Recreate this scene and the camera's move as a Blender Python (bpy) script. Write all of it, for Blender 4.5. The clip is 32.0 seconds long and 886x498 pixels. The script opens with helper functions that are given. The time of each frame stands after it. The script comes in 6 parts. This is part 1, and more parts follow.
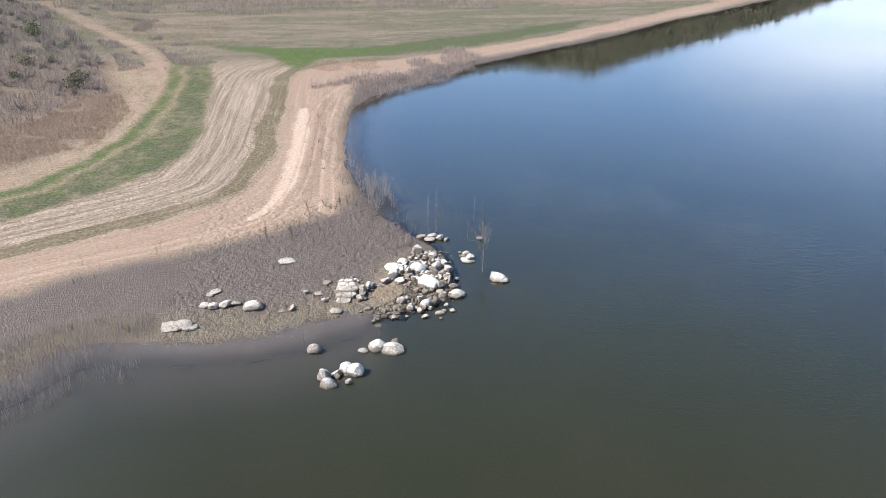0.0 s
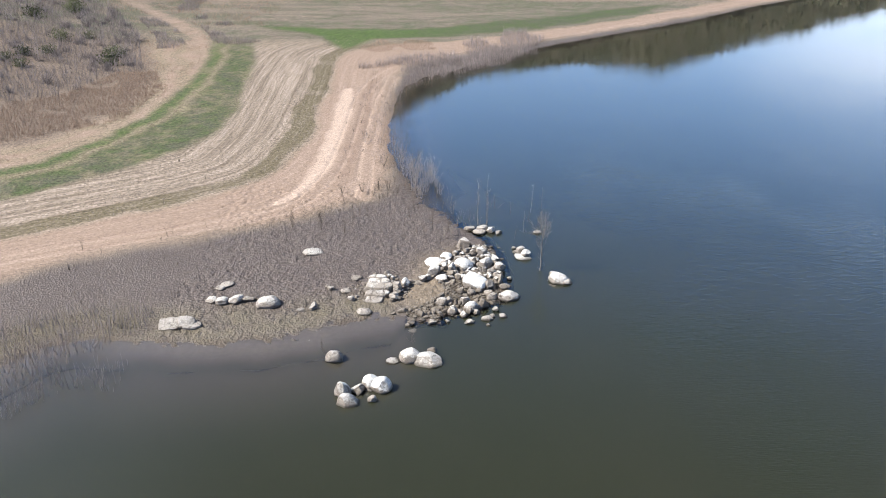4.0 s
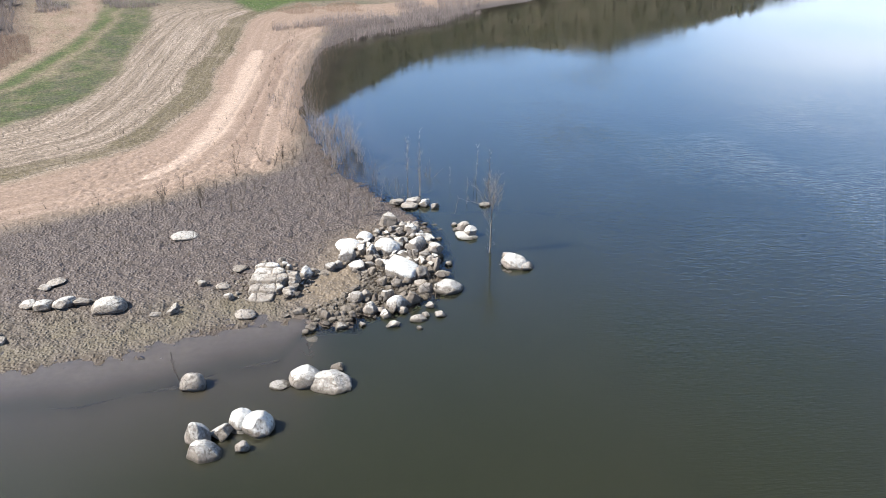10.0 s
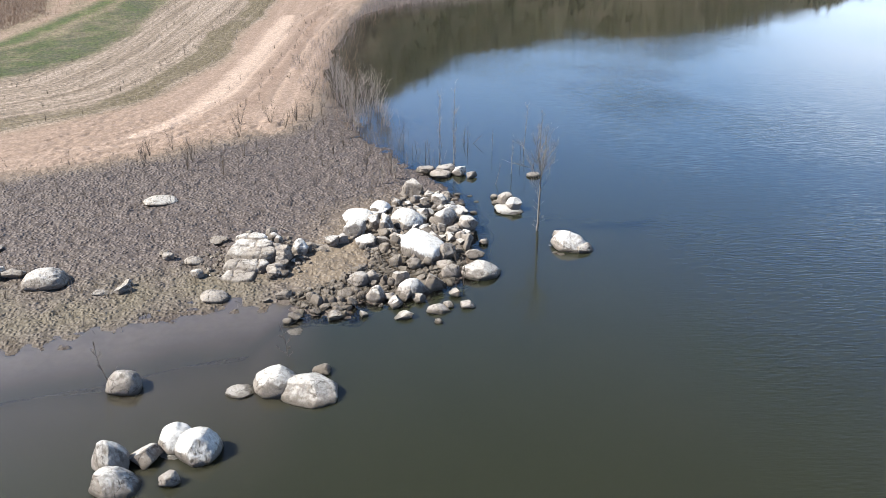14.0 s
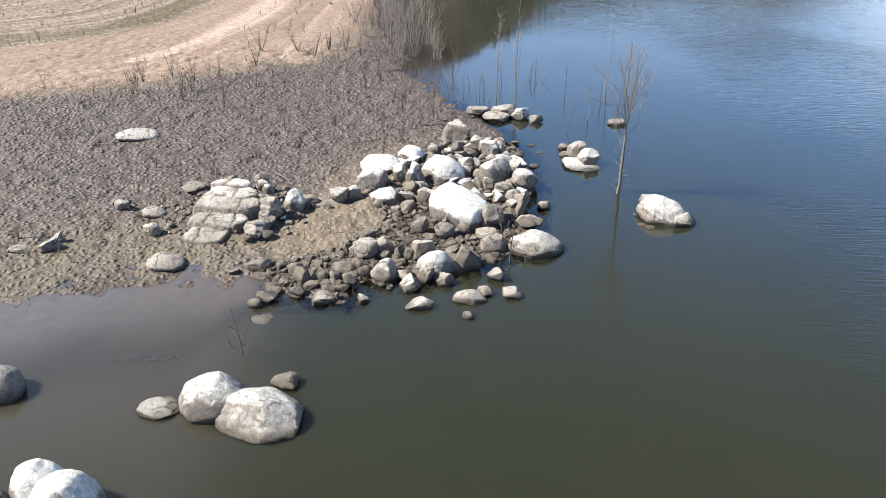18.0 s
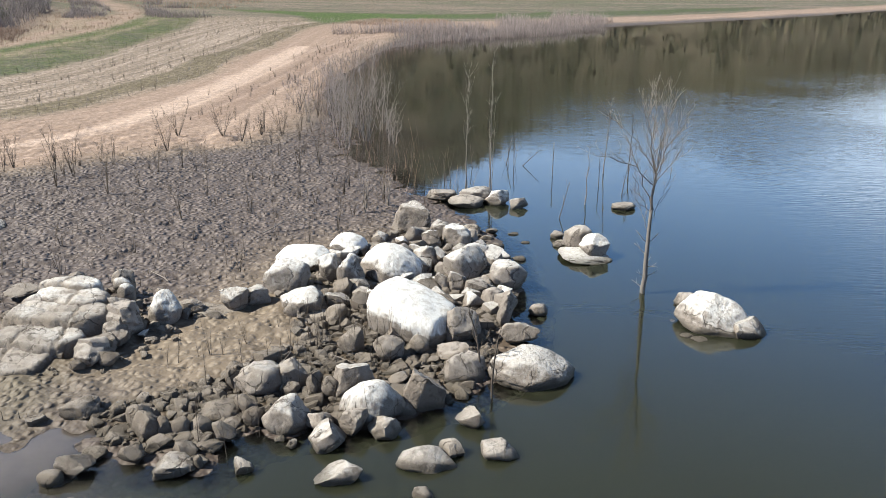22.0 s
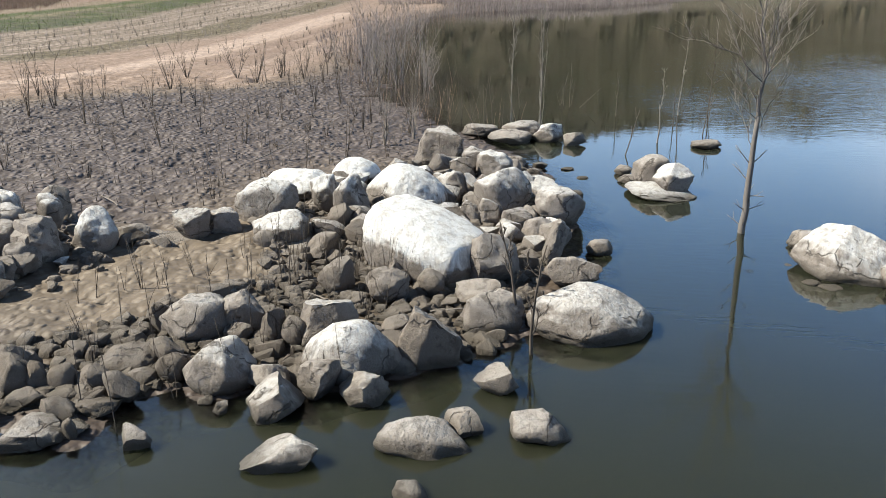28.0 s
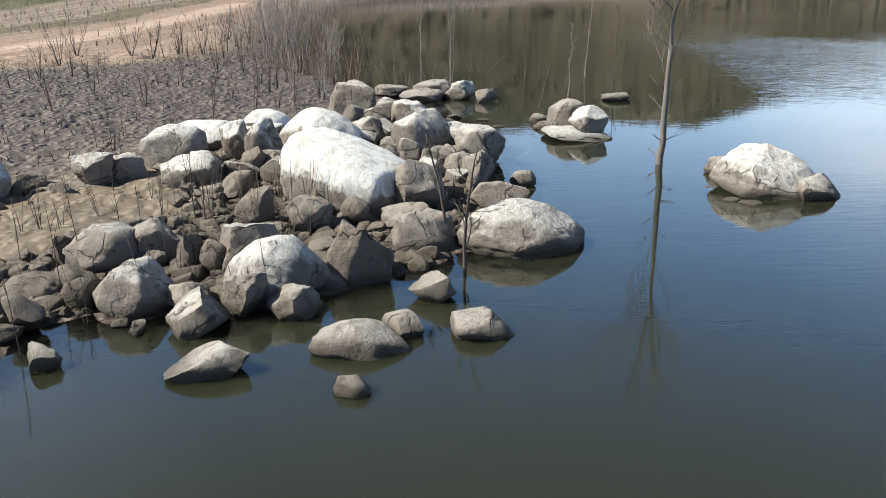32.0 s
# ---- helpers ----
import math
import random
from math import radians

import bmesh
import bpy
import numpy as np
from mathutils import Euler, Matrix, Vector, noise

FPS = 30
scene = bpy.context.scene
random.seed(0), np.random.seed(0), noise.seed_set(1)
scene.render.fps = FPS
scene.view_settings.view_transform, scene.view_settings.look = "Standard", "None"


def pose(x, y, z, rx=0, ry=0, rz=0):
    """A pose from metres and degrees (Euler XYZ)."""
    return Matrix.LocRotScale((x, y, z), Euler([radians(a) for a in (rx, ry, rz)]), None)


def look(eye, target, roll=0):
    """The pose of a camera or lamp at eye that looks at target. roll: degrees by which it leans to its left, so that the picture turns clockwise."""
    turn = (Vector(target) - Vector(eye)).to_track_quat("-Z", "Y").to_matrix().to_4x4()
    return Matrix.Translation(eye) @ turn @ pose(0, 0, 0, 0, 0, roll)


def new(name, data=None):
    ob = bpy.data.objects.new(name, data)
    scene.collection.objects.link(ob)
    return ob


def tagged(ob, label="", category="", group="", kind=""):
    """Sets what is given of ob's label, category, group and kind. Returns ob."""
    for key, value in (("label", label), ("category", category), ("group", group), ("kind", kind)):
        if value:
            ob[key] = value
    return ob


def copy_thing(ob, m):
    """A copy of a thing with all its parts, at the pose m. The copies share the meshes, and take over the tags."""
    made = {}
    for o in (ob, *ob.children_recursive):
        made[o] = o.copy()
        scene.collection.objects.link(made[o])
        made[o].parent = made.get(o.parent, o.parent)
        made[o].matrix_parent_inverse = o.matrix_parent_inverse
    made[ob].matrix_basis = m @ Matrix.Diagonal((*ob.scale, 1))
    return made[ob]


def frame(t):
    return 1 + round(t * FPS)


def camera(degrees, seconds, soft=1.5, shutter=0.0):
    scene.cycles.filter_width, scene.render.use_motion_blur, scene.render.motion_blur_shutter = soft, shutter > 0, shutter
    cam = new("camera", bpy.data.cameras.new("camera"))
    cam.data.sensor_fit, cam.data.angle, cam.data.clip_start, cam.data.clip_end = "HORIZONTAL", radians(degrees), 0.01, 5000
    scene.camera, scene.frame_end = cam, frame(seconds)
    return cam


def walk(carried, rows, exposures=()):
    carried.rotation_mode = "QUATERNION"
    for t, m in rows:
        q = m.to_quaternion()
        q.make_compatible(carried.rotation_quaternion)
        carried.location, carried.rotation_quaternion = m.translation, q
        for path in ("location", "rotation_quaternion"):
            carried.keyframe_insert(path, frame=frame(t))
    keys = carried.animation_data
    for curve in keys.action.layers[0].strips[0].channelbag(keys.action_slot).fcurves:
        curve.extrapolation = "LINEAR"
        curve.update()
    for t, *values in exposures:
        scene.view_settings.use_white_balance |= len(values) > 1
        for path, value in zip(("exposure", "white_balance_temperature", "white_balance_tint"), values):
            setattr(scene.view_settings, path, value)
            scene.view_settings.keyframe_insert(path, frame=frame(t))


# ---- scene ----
# ---------------------------------------------------------------- camera
cam = camera(55.49, 32.0, soft=0.65)
# seconds, eye, yaw, pitch, roll
PATH = [
    (0.0, (-14.133, -85.022, 43.937), -6.338, -25.746, -0.003),
    (0.5, (-13.889, -83.459, 43.119), -6.335, -25.787, 0.064),
    (1.0, (-13.632, -81.924, 42.239), -6.344, -25.736, 0.030),
    (1.5, (-13.366, -80.399, 41.328), -6.348, -25.734, 0.032),
    (2.0, (-13.095, -78.865, 40.406), -6.312, -25.683, 0.010),
    (2.5, (-12.870, -77.357, 39.478), -6.184, -25.669, 0.071),
    (3.0, (-12.658, -75.833, 38.597), -4.541, -25.597, 0.035),
    (3.5, (-12.447, -74.279, 37.786), -2.993, -25.605, 0.133),
    (5.5, (-11.410, -67.759, 34.642), -1.323, -25.815, 0.146),
    (6.0, (-11.239, -66.319, 33.724), -3.257, -25.764, 0.166),
    (6.5, (-11.004, -64.789, 32.854), -5.305, -25.783, 0.005),
    (7.0, (-10.799, -63.302, 31.928), -5.710, -25.816, 0.075),
    (7.5, (-10.552, -61.810, 31.003), -5.712, -25.805, 0.059),
    (8.0, (-10.322, -60.368, 30.099), -5.743, -25.802, 0.052),
    (8.5, (-10.120, -58.955, 29.235), -5.837, -25.756, -0.042),
    (9.0, (-9.840, -57.603, 28.383), -5.836, -25.747, 0.022),
    (9.5, (-9.545, -56.224, 27.532), -5.889, -25.746, -0.017),
    (10.0, (-9.247, -54.807, 26.609), -5.945, -25.736, 0.054),
    (10.5, (-8.957, -53.407, 25.727), -5.845, -25.686, -0.004),
    (11.0, (-8.636, -52.028, 24.855), -4.841, -25.665, 0.101),
    (11.5, (-8.387, -50.706, 24.054), -3.967, -25.665, 0.115),
    (12.0, (-8.104, -49.386, 23.247), -4.060, -25.670, 0.072),
    (12.5, (-7.821, -48.075, 22.394), -4.116, -25.672, 0.038),
    (13.0, (-7.582, -46.793, 21.507), -4.201, -25.637, -0.018),
    (13.5, (-7.285, -45.438, 20.517), -3.232, -25.563, 0.025),
    (14.0, (-7.022, -44.068, 19.544), -1.943, -25.475, 0.105),
    (14.5, (-6.802, -42.660, 18.612), -0.860, -25.391, -0.043),
    (15.0, (-6.481, -41.335, 17.560), -0.156, -25.101, -0.009),
    (15.5, (-6.259, -40.028, 16.594), -0.193, -24.880, -0.005),
    (17.5, (-5.584, -34.704, 14.698), 1.642, -25.275, -0.168),
    (18.0, (-5.436, -33.392, 14.362), 3.697, -27.887, -0.177),
    (18.5, (-5.311, -32.028, 13.950), 4.538, -27.827, -0.180),
    (19.0, (-5.238, -30.678, 13.456), 4.980, -24.217, -0.143),
    (19.5, (-5.215, -29.311, 13.004), 5.277, -20.570, -0.158),
    (20.0, (-5.207, -27.952, 12.419), 5.379, -19.204, -0.135),
    (20.5, (-5.213, -26.602, 11.643), 5.497, -19.226, -0.041),
    (21.0, (-5.293, -25.460, 10.811), 5.427, -19.110, -0.138),
    (21.5, (-5.317, -24.537, 10.034), 3.963, -19.144, -0.105),
    (22.0, (-5.354, -23.727, 9.220), 1.700, -19.158, -0.179),
    (22.5, (-5.359, -22.960, 8.385), 0.310, -19.203, -0.199),
    (23.0, (-5.343, -22.067, 7.609), 0.089, -19.319, -0.153),
    (23.5, (-5.300, -20.944, 6.909), -0.836, -19.286, -0.132),
    (24.0, (-5.226, -19.759, 6.456), -2.306, -19.251, -0.119),
    (24.5, (-5.123, -18.776, 6.164), -2.315, -19.174, -0.078),
    (25.0, (-5.006, -18.356, 5.788), -0.948, -19.225, -0.042),
    (25.5, (-4.882, -18.325, 5.551), 0.881, -19.279, 0.004),
    (26.0, (-4.798, -18.383, 5.458), 2.767, -19.274, 0.064),
    (26.5, (-4.800, -18.475, 5.445), 4.288, -19.214, 0.052),
    (28.5, (-5.049, -18.650, 5.661), 5.527, -19.216, -0.081),
    (29.0, (-5.094, -18.670, 5.637), 5.584, -19.169, -0.036),
    (29.5, (-5.136, -18.684, 5.393), 4.030, -19.118, -0.045),
    (30.0, (-5.163, -18.692, 5.141), 2.795, -19.181, 0.058),
    (30.5, (-5.198, -18.664, 4.921), 2.261, -19.207, 0.060),
    (31.0, (-5.233, -18.631, 4.643), 0.152, -19.099, 0.101),
    (31.5, (-5.271, -18.616, 4.382), -1.256, -19.108, 0.163),
    (32.0, (-5.308, -18.603, 4.233), -1.210, -19.044, 0.271),
]
walk(cam, [(t, pose(*eye, 90 + pitch, 0, yaw) @ pose(0, 0, 0, 0, 0, -roll)) for t, eye, yaw, pitch, roll in PATH],
     [(0, 1.34, 6220, 9), (8, 1.33, 6220, 8), (15, 1.32, 6320, 8), (18, 1.38, 6380, 7), (19, 1.39, 6380, 7), (20, 1.23, 6420, 7), (21, 1.18, 6450, 6), (26, 1.08, 6480, 5), (32, 1.02, 6520, 4)])

# ---------------------------------------------------------------- light
SUN_AZ, SUN_EL = 264.0, 43.0   # compass degrees from +y towards +x, height


def sun_vector():
    a, e = radians(SUN_AZ), radians(SUN_EL)
    return Vector((math.sin(a) * math.cos(e), math.cos(a) * math.cos(e), math.sin(e)))


def link(nt, a, b):
    nt.links.new(a, b)


def make_world():
    w = bpy.data.worlds.new("sky")
    scene.world = w
    w.use_nodes = True
    nt = w.node_tree
    nt.nodes.clear()
    N = nt.nodes.new
    out, bg = N("ShaderNodeOutputWorld"), N("ShaderNodeBackground")
    sky = N("ShaderNodeTexSky")
    sky.sky_type, sky.sun_disc = "NISHITA", False
    sky.sun_elevation, sky.sun_rotation = radians(SUN_EL), radians(SUN_AZ)
    sky.air_density, sky.dust_density, sky.ozone_density = 1.0, 0.0, 3.6
    sky.altitude = 1500
    co = N("ShaderNodeTexCoord")
    sep = N("ShaderNodeSeparateXYZ")
    link(nt, co.outputs["Generated"], sep.inputs[0])
    # flat cloud deck: direction over height
    zz = N("ShaderNodeMath"); zz.operation = "MAXIMUM"; zz.inputs[1].default_value = 0.04
    link(nt, sep.outputs["Z"], zz.inputs[0])
    dx = N("ShaderNodeMath"); dx.operation = "DIVIDE"
    dy = N("ShaderNodeMath"); dy.operation = "DIVIDE"
    link(nt, sep.outputs["X"], dx.inputs[0]); link(nt, zz.outputs[0], dx.inputs[1])
    link(nt, sep.outputs["Y"], dy.inputs[0]); link(nt, zz.outputs[0], dy.inputs[1])
    cmb = N("ShaderNodeCombineXYZ")
    link(nt, dx.outputs[0], cmb.inputs[0]); link(nt, dy.outputs[0], cmb.inputs[1])
    noi = N("ShaderNodeTexNoise")
    noi.inputs["Scale"].default_value, noi.inputs["Detail"].default_value, noi.inputs["Roughness"].default_value = 0.55, 7.0, 0.55
    link(nt, cmb.outputs[0], noi.inputs["Vector"])
    def lobe(direction, a, b):
        dot = N("ShaderNodeVectorMath"); dot.operation = "DOT_PRODUCT"
        dot.inputs[1].default_value = Vector(direction).normalized()
        link(nt, co.outputs["Generated"], dot.inputs[0])
        return span(dot.outputs["Value"], a, b, 0, 1)

    def span(v, a, b, lo, hi):
        r = N("ShaderNodeMapRange"); r.interpolation_type = "SMOOTHSTEP"
        for k, x in zip(("From Min", "From Max", "To Min", "To Max"), (a, b, lo, hi)):
            r.inputs[k].default_value = x
        link(nt, v, r.inputs["Value"])
        return r.outputs[0]

    def calc(op, a, b):
        n = N("ShaderNodeMath"); n.operation = op
        link(nt, a, n.inputs[0]); link(nt, b, n.inputs[1])
        return n.outputs[0]
    # a bank of bright cloud low in the north-east, a veil higher in the north-west, ragged wisps
    bank = calc("MULTIPLY", lobe((0.69, 0.72, 0.0), 0.88, 1.0), span(sep.outputs["Z"], 0.42, 0.22, 0, 1))
    bank = calc("MULTIPLY", bank, span(sep.outputs["Z"], 0.06, 0.20, 0.3, 1))
    bank = calc("MULTIPLY", bank, span(noi.outputs["Fac"], 0.38, 0.60, 0.35, 1.0))
    veil = calc("MULTIPLY", lobe((-0.54, 0.64, 0.55), 0.92, 0.995), span(noi.outputs["Fac"], 0.3, 0.65, 0.03, 0.22))
    wisp = span(noi.outputs["Fac"], 0.60, 0.85, 0.0, 0.45)
    mix = N("ShaderNodeMix"); mix.data_type = "RGBA"
    mix.inputs["B"].default_value = (14.5, 15.4, 17.4, 1)
    link(nt, calc("MAXIMUM", calc("MAXIMUM", bank, veil), wisp), mix.inputs["Factor"])
    deep = N("ShaderNodeHueSaturation")
    link(nt, calc("MINIMUM", span(sep.outputs["Z"], 0.14, 0.36, 0.80, 1.08), span(sep.outputs["Z"], 0.38, 0.80, 1.08, 0.62)), deep.inputs["Saturation"])
    deep.inputs["Value"].default_value = 1.15
    link(nt, sky.outputs[0], deep.inputs["Color"])
    glow = N("ShaderNodeVectorMath"); glow.operation = "SCALE"
    link(nt, deep.outputs[0], glow.inputs[0]); link(nt, span(sep.outputs["Z"], 0.27, 0.72, 2.2, 0.39), glow.inputs["Scale"])
    link(nt, glow.outputs[0], mix.inputs["A"])
    link(nt, mix.outputs["Result"], bg.inputs[0])
    bg.inputs[1].default_value = 0.069
    link(nt, bg.outputs[0], out.inputs[0])


make_world()
sun = new("sun", bpy.data.lights.new("sun", "SUN"))
sun.data.energy, sun.data.angle, sun.data.color = 5.0, radians(0.6), (1.0, 0.93, 0.83)
sun.matrix_basis = look(sun_vector() * 100, (0, 0, 0))


# ---------------------------------------------------------------- plan
def arr(*pts):
    return np.array(pts, float)


# the lake's edge, land on the left hand going north
SHORE = arr((-400, -150), (-160, -58), (-80, -34), (-52, -22.5), (-46.5, -17.5), (-43.3, -13), (-39.1, -11.8), (-31.3, -12.8), (-27.8, -12.7),
            (-25.2, -12.7), (-23.3, -12.1), (-21.2, -11.5), (-19.4, -10.7), (-17.6, -10.0), (-15.5, -9.4), (-13.7, -9.2), (-11.8, -9.8), (-10.4, -10.1), (-9.9, -9.0), (-8.7, -8.6),
            (-7.4, -8.5), (-5.8, -7.5), (-4.8, -6.4), (-4.2, -3.3), (-3.8, 1.1), (-4.6, 4.5), (-6.6, 8.7), (-8.6, 12), (-11.0, 17),
            (-13.2, 24), (-15.2, 33), (-15.8, 42), (-15.6, 52), (-14.2, 66), (-10.5, 74), (-4, 80))
SHORE_FAR = arr((3, 86), (13, 97), (25, 105.5), (37.4, 113.5), (55.3, 126), (72.6, 141), (95, 156), (110, 167), (170, 205),
                (300, 262), (600, 330), (800, 100), (600, -230), (200, -240), (-120, -235), (-330, -220))
LAKE = np.vstack([SHORE, SHORE_FAR])
# bands left by the falling water, each from south-west to north
EDGE_MUD = arr((-120, -34), (-66, -8), (-52.6, -1), (-46.7, 3.8), (-36.8, 7.8), (-32, 9.9), (-28.3, 11.4), (-25.1, 12.6), (-22.9, 15.0), (-20.1, 17.0), (-17.7, 18.0), (-16.2, 24), (-16.2, 33), (-16.6, 52), (-16.9, 62), (-17.5, 71), (-14, 82), (-6, 90), (4, 97.5), (16, 105), (40, 119.5), (75, 145), (112, 172))
EDGE_SAND = arr((-130, -20), (-80, -4), (-55.4, 7.4), (-50, 10.4), (-41.1, 15.2), (-36.1, 18.6), (-29.5, 24.8), (-27.2, 33.5), (-26.2, 43.6), (-25.9, 62.2), (-26.3, 82), (-25.5, 92), (-20, 99), (-6, 102), (12, 110), (40, 126.5), (90, 164), (200, 236))
EDGE_PALE = arr((-140, -8), (-84, 8), (-58.8, 17.8), (-53.7, 23.8), (-47.8, 29.3), (-41.6, 38), (-39.1, 48.5), (-40, 68.2), (-44.4, 106), (-45, 112))
EDGE_GREEN = arr((-150, 0), (-88, 18), (-62.1, 27.5), (-57.2, 35.9), (-52.2, 48.4), (-50.1, 64), (-51.1, 88.2), (-52.3, 100), (-54, 112))
EDGE_PATH = arr((-160, 6), (-92, 26), (-65.2, 36.6), (-59.3, 43.5), (-55.4, 56.1), (-56, 74), (-62.4, 92), (-66, 107), (-84, 140))
STRIP = arr((-27.8, 16.6), (-26.1, 18.9), (-24.9, 22.5), (-23.8, 29.3), (-23.2, 40), (-22.9, 50.6), (-22.7, 66))
TRACK = arr((-60, 0.0), (-44, 6.5), (-33.4, 10.6), (-29.9, 12.2), (-26.4, 14.8), (-23.8, 19.8), (-21.9, 30), (-21.2, 45), (-20.7, 60), (-18.6, 74), (-12, 86), (6, 98), (26, 111), (56, 131), (95, 161))
TRACK_SHORE = arr((-18.3, 18.5), (-18.3, 26), (-18.2, 36), (-17.8, 50), (-16.8, 64), (-15.6, 74))
RUST = arr((-21.2, 26), (-20.4, 36.6), (-19.9, 44), (-19.6, 63.5), (-18.6, 72))
GREEN_PATCH = arr((-53, 125), (-40, 119), (-29, 117), (-10, 117), (20, 130), (44, 143), (60, 150), (43, 131), (16, 113.5), (-4, 106), (-19, 104), (-25, 93), (-29, 97), (-32, 107), (-42, 113))
LANE = arr((-53.5, 90), (-54.5, 99), (-59.1, 113), (-66.6, 125), (-75.5, 135.5), (-84, 145.5), (-94, 156))
WEED_PATCH = arr((-74, 36), (-66, 39), (-54.7, 48.6), (-53.4, 66), (-57.6, 78), (-63.9, 77), (-68, 61), (-78, 52))


PILE = arr((-12.4, -9.3), (-10.8, -9.9), (-9.8, -8.7), (-7.2, -8.4), (-5.4, -7.2), (-4.7, -5.2), (-4.3, -1.5), (-4.2, 2.0), (-5.0, 4.6), (-7.2, 5.2), (-8.2, 3.0),
           (-10.5, 0.8), (-11.0, -1.6), (-9.9, -3.2), (-9.6, -5.0), (-10.6, -6.2), (-12.0, -7.4), (-13.4, -8.4))


def rounded(poly):
    for _ in range(2):
        a, b = poly[:-1], poly[1:]
        mid = np.stack([a * 0.75 + b * 0.25, a * 0.25 + b * 0.75], 1).reshape(-1, 2)
        poly = np.vstack([poly[:1], mid, poly[-1:]])
    return poly


EDGE_SAND, EDGE_PALE, EDGE_GREEN, EDGE_PATH, STRIP, LANE, TRACK, TRACK_SHORE, RUST = map(rounded, (EDGE_SAND, EDGE_PALE, EDGE_GREEN, EDGE_PATH, STRIP, LANE, TRACK, TRACK_SHORE, RUST))


def seg_dist(P, poly, closed=False):
    """Distance of points to a polyline, and the signed side (left of its way is positive)."""
    A = poly if closed else poly[:-1]
    B = np.roll(poly, -1, 0) if closed else poly[1:]
    best = np.full(len(P), 1e18)
    side = np.zeros(len(P))
    for a, b in zip(A, B):
        ab, ap = b - a, P - a
        t = np.clip((ap @ ab) / (ab @ ab), 0, 1)
        d = ((ap - t[:, None] * ab) ** 2).sum(1)
        c = ab[0] * ap[:, 1] - ab[1] * ap[:, 0]
        m = d < best - 1e-9
        best[m], side[m] = d[m], c[m]
    return np.sqrt(best) * np.where(side >= 0, 1, -1)


def inside(P, poly):
    r = np.zeros(len(P), bool)
    x, y = P[:, 0], P[:, 1]
    for (ax, ay), (bx, by) in zip(poly, np.roll(poly, -1, 0)):
        c = (ay > y) != (by > y)
        r ^= c & (x < (bx - ax) * (y - ay) / (by - ay + 1e-12) + ax)
    return r


def smooth(a, b, v):
    t = np.clip((v - a) / (b - a), 0, 1)
    return t * t * (3 - 2 * t)


def value_noise(P, scale, seed):
    """Smooth noise from a hashed lattice, about -1 to 1."""
    q = P / scale
    i = np.floor(q).astype(np.int64)
    u = q - i
    u = u * u * (3 - 2 * u)

    def h(ix, iy):
        n = (ix * 374761393 + iy * 668265263 + seed * 982451653) & 0x7FFFFFFF
        n = ((n ^ (n >> 13)) * 1274126177) & 0x7FFFFFFF
        return (n ^ (n >> 16)) % 65536 / 32768.0 - 1
    a, b = h(i[:, 0], i[:, 1]), h(i[:, 0] + 1, i[:, 1])
    c, d = h(i[:, 0], i[:, 1] + 1), h(i[:, 0] + 1, i[:, 1] + 1)
    return (a * (1 - u[:, 0]) + b * u[:, 0]) * (1 - u[:, 1]) + (c * (1 - u[:, 0]) + d * u[:, 0]) * u[:, 1]


def shore_dist(P):
    """Metres inland from the lake's edge; negative over the water."""
    d = np.abs(seg_dist(P, LAKE, True))
    return np.where(inside(P, LAKE), -d, d)


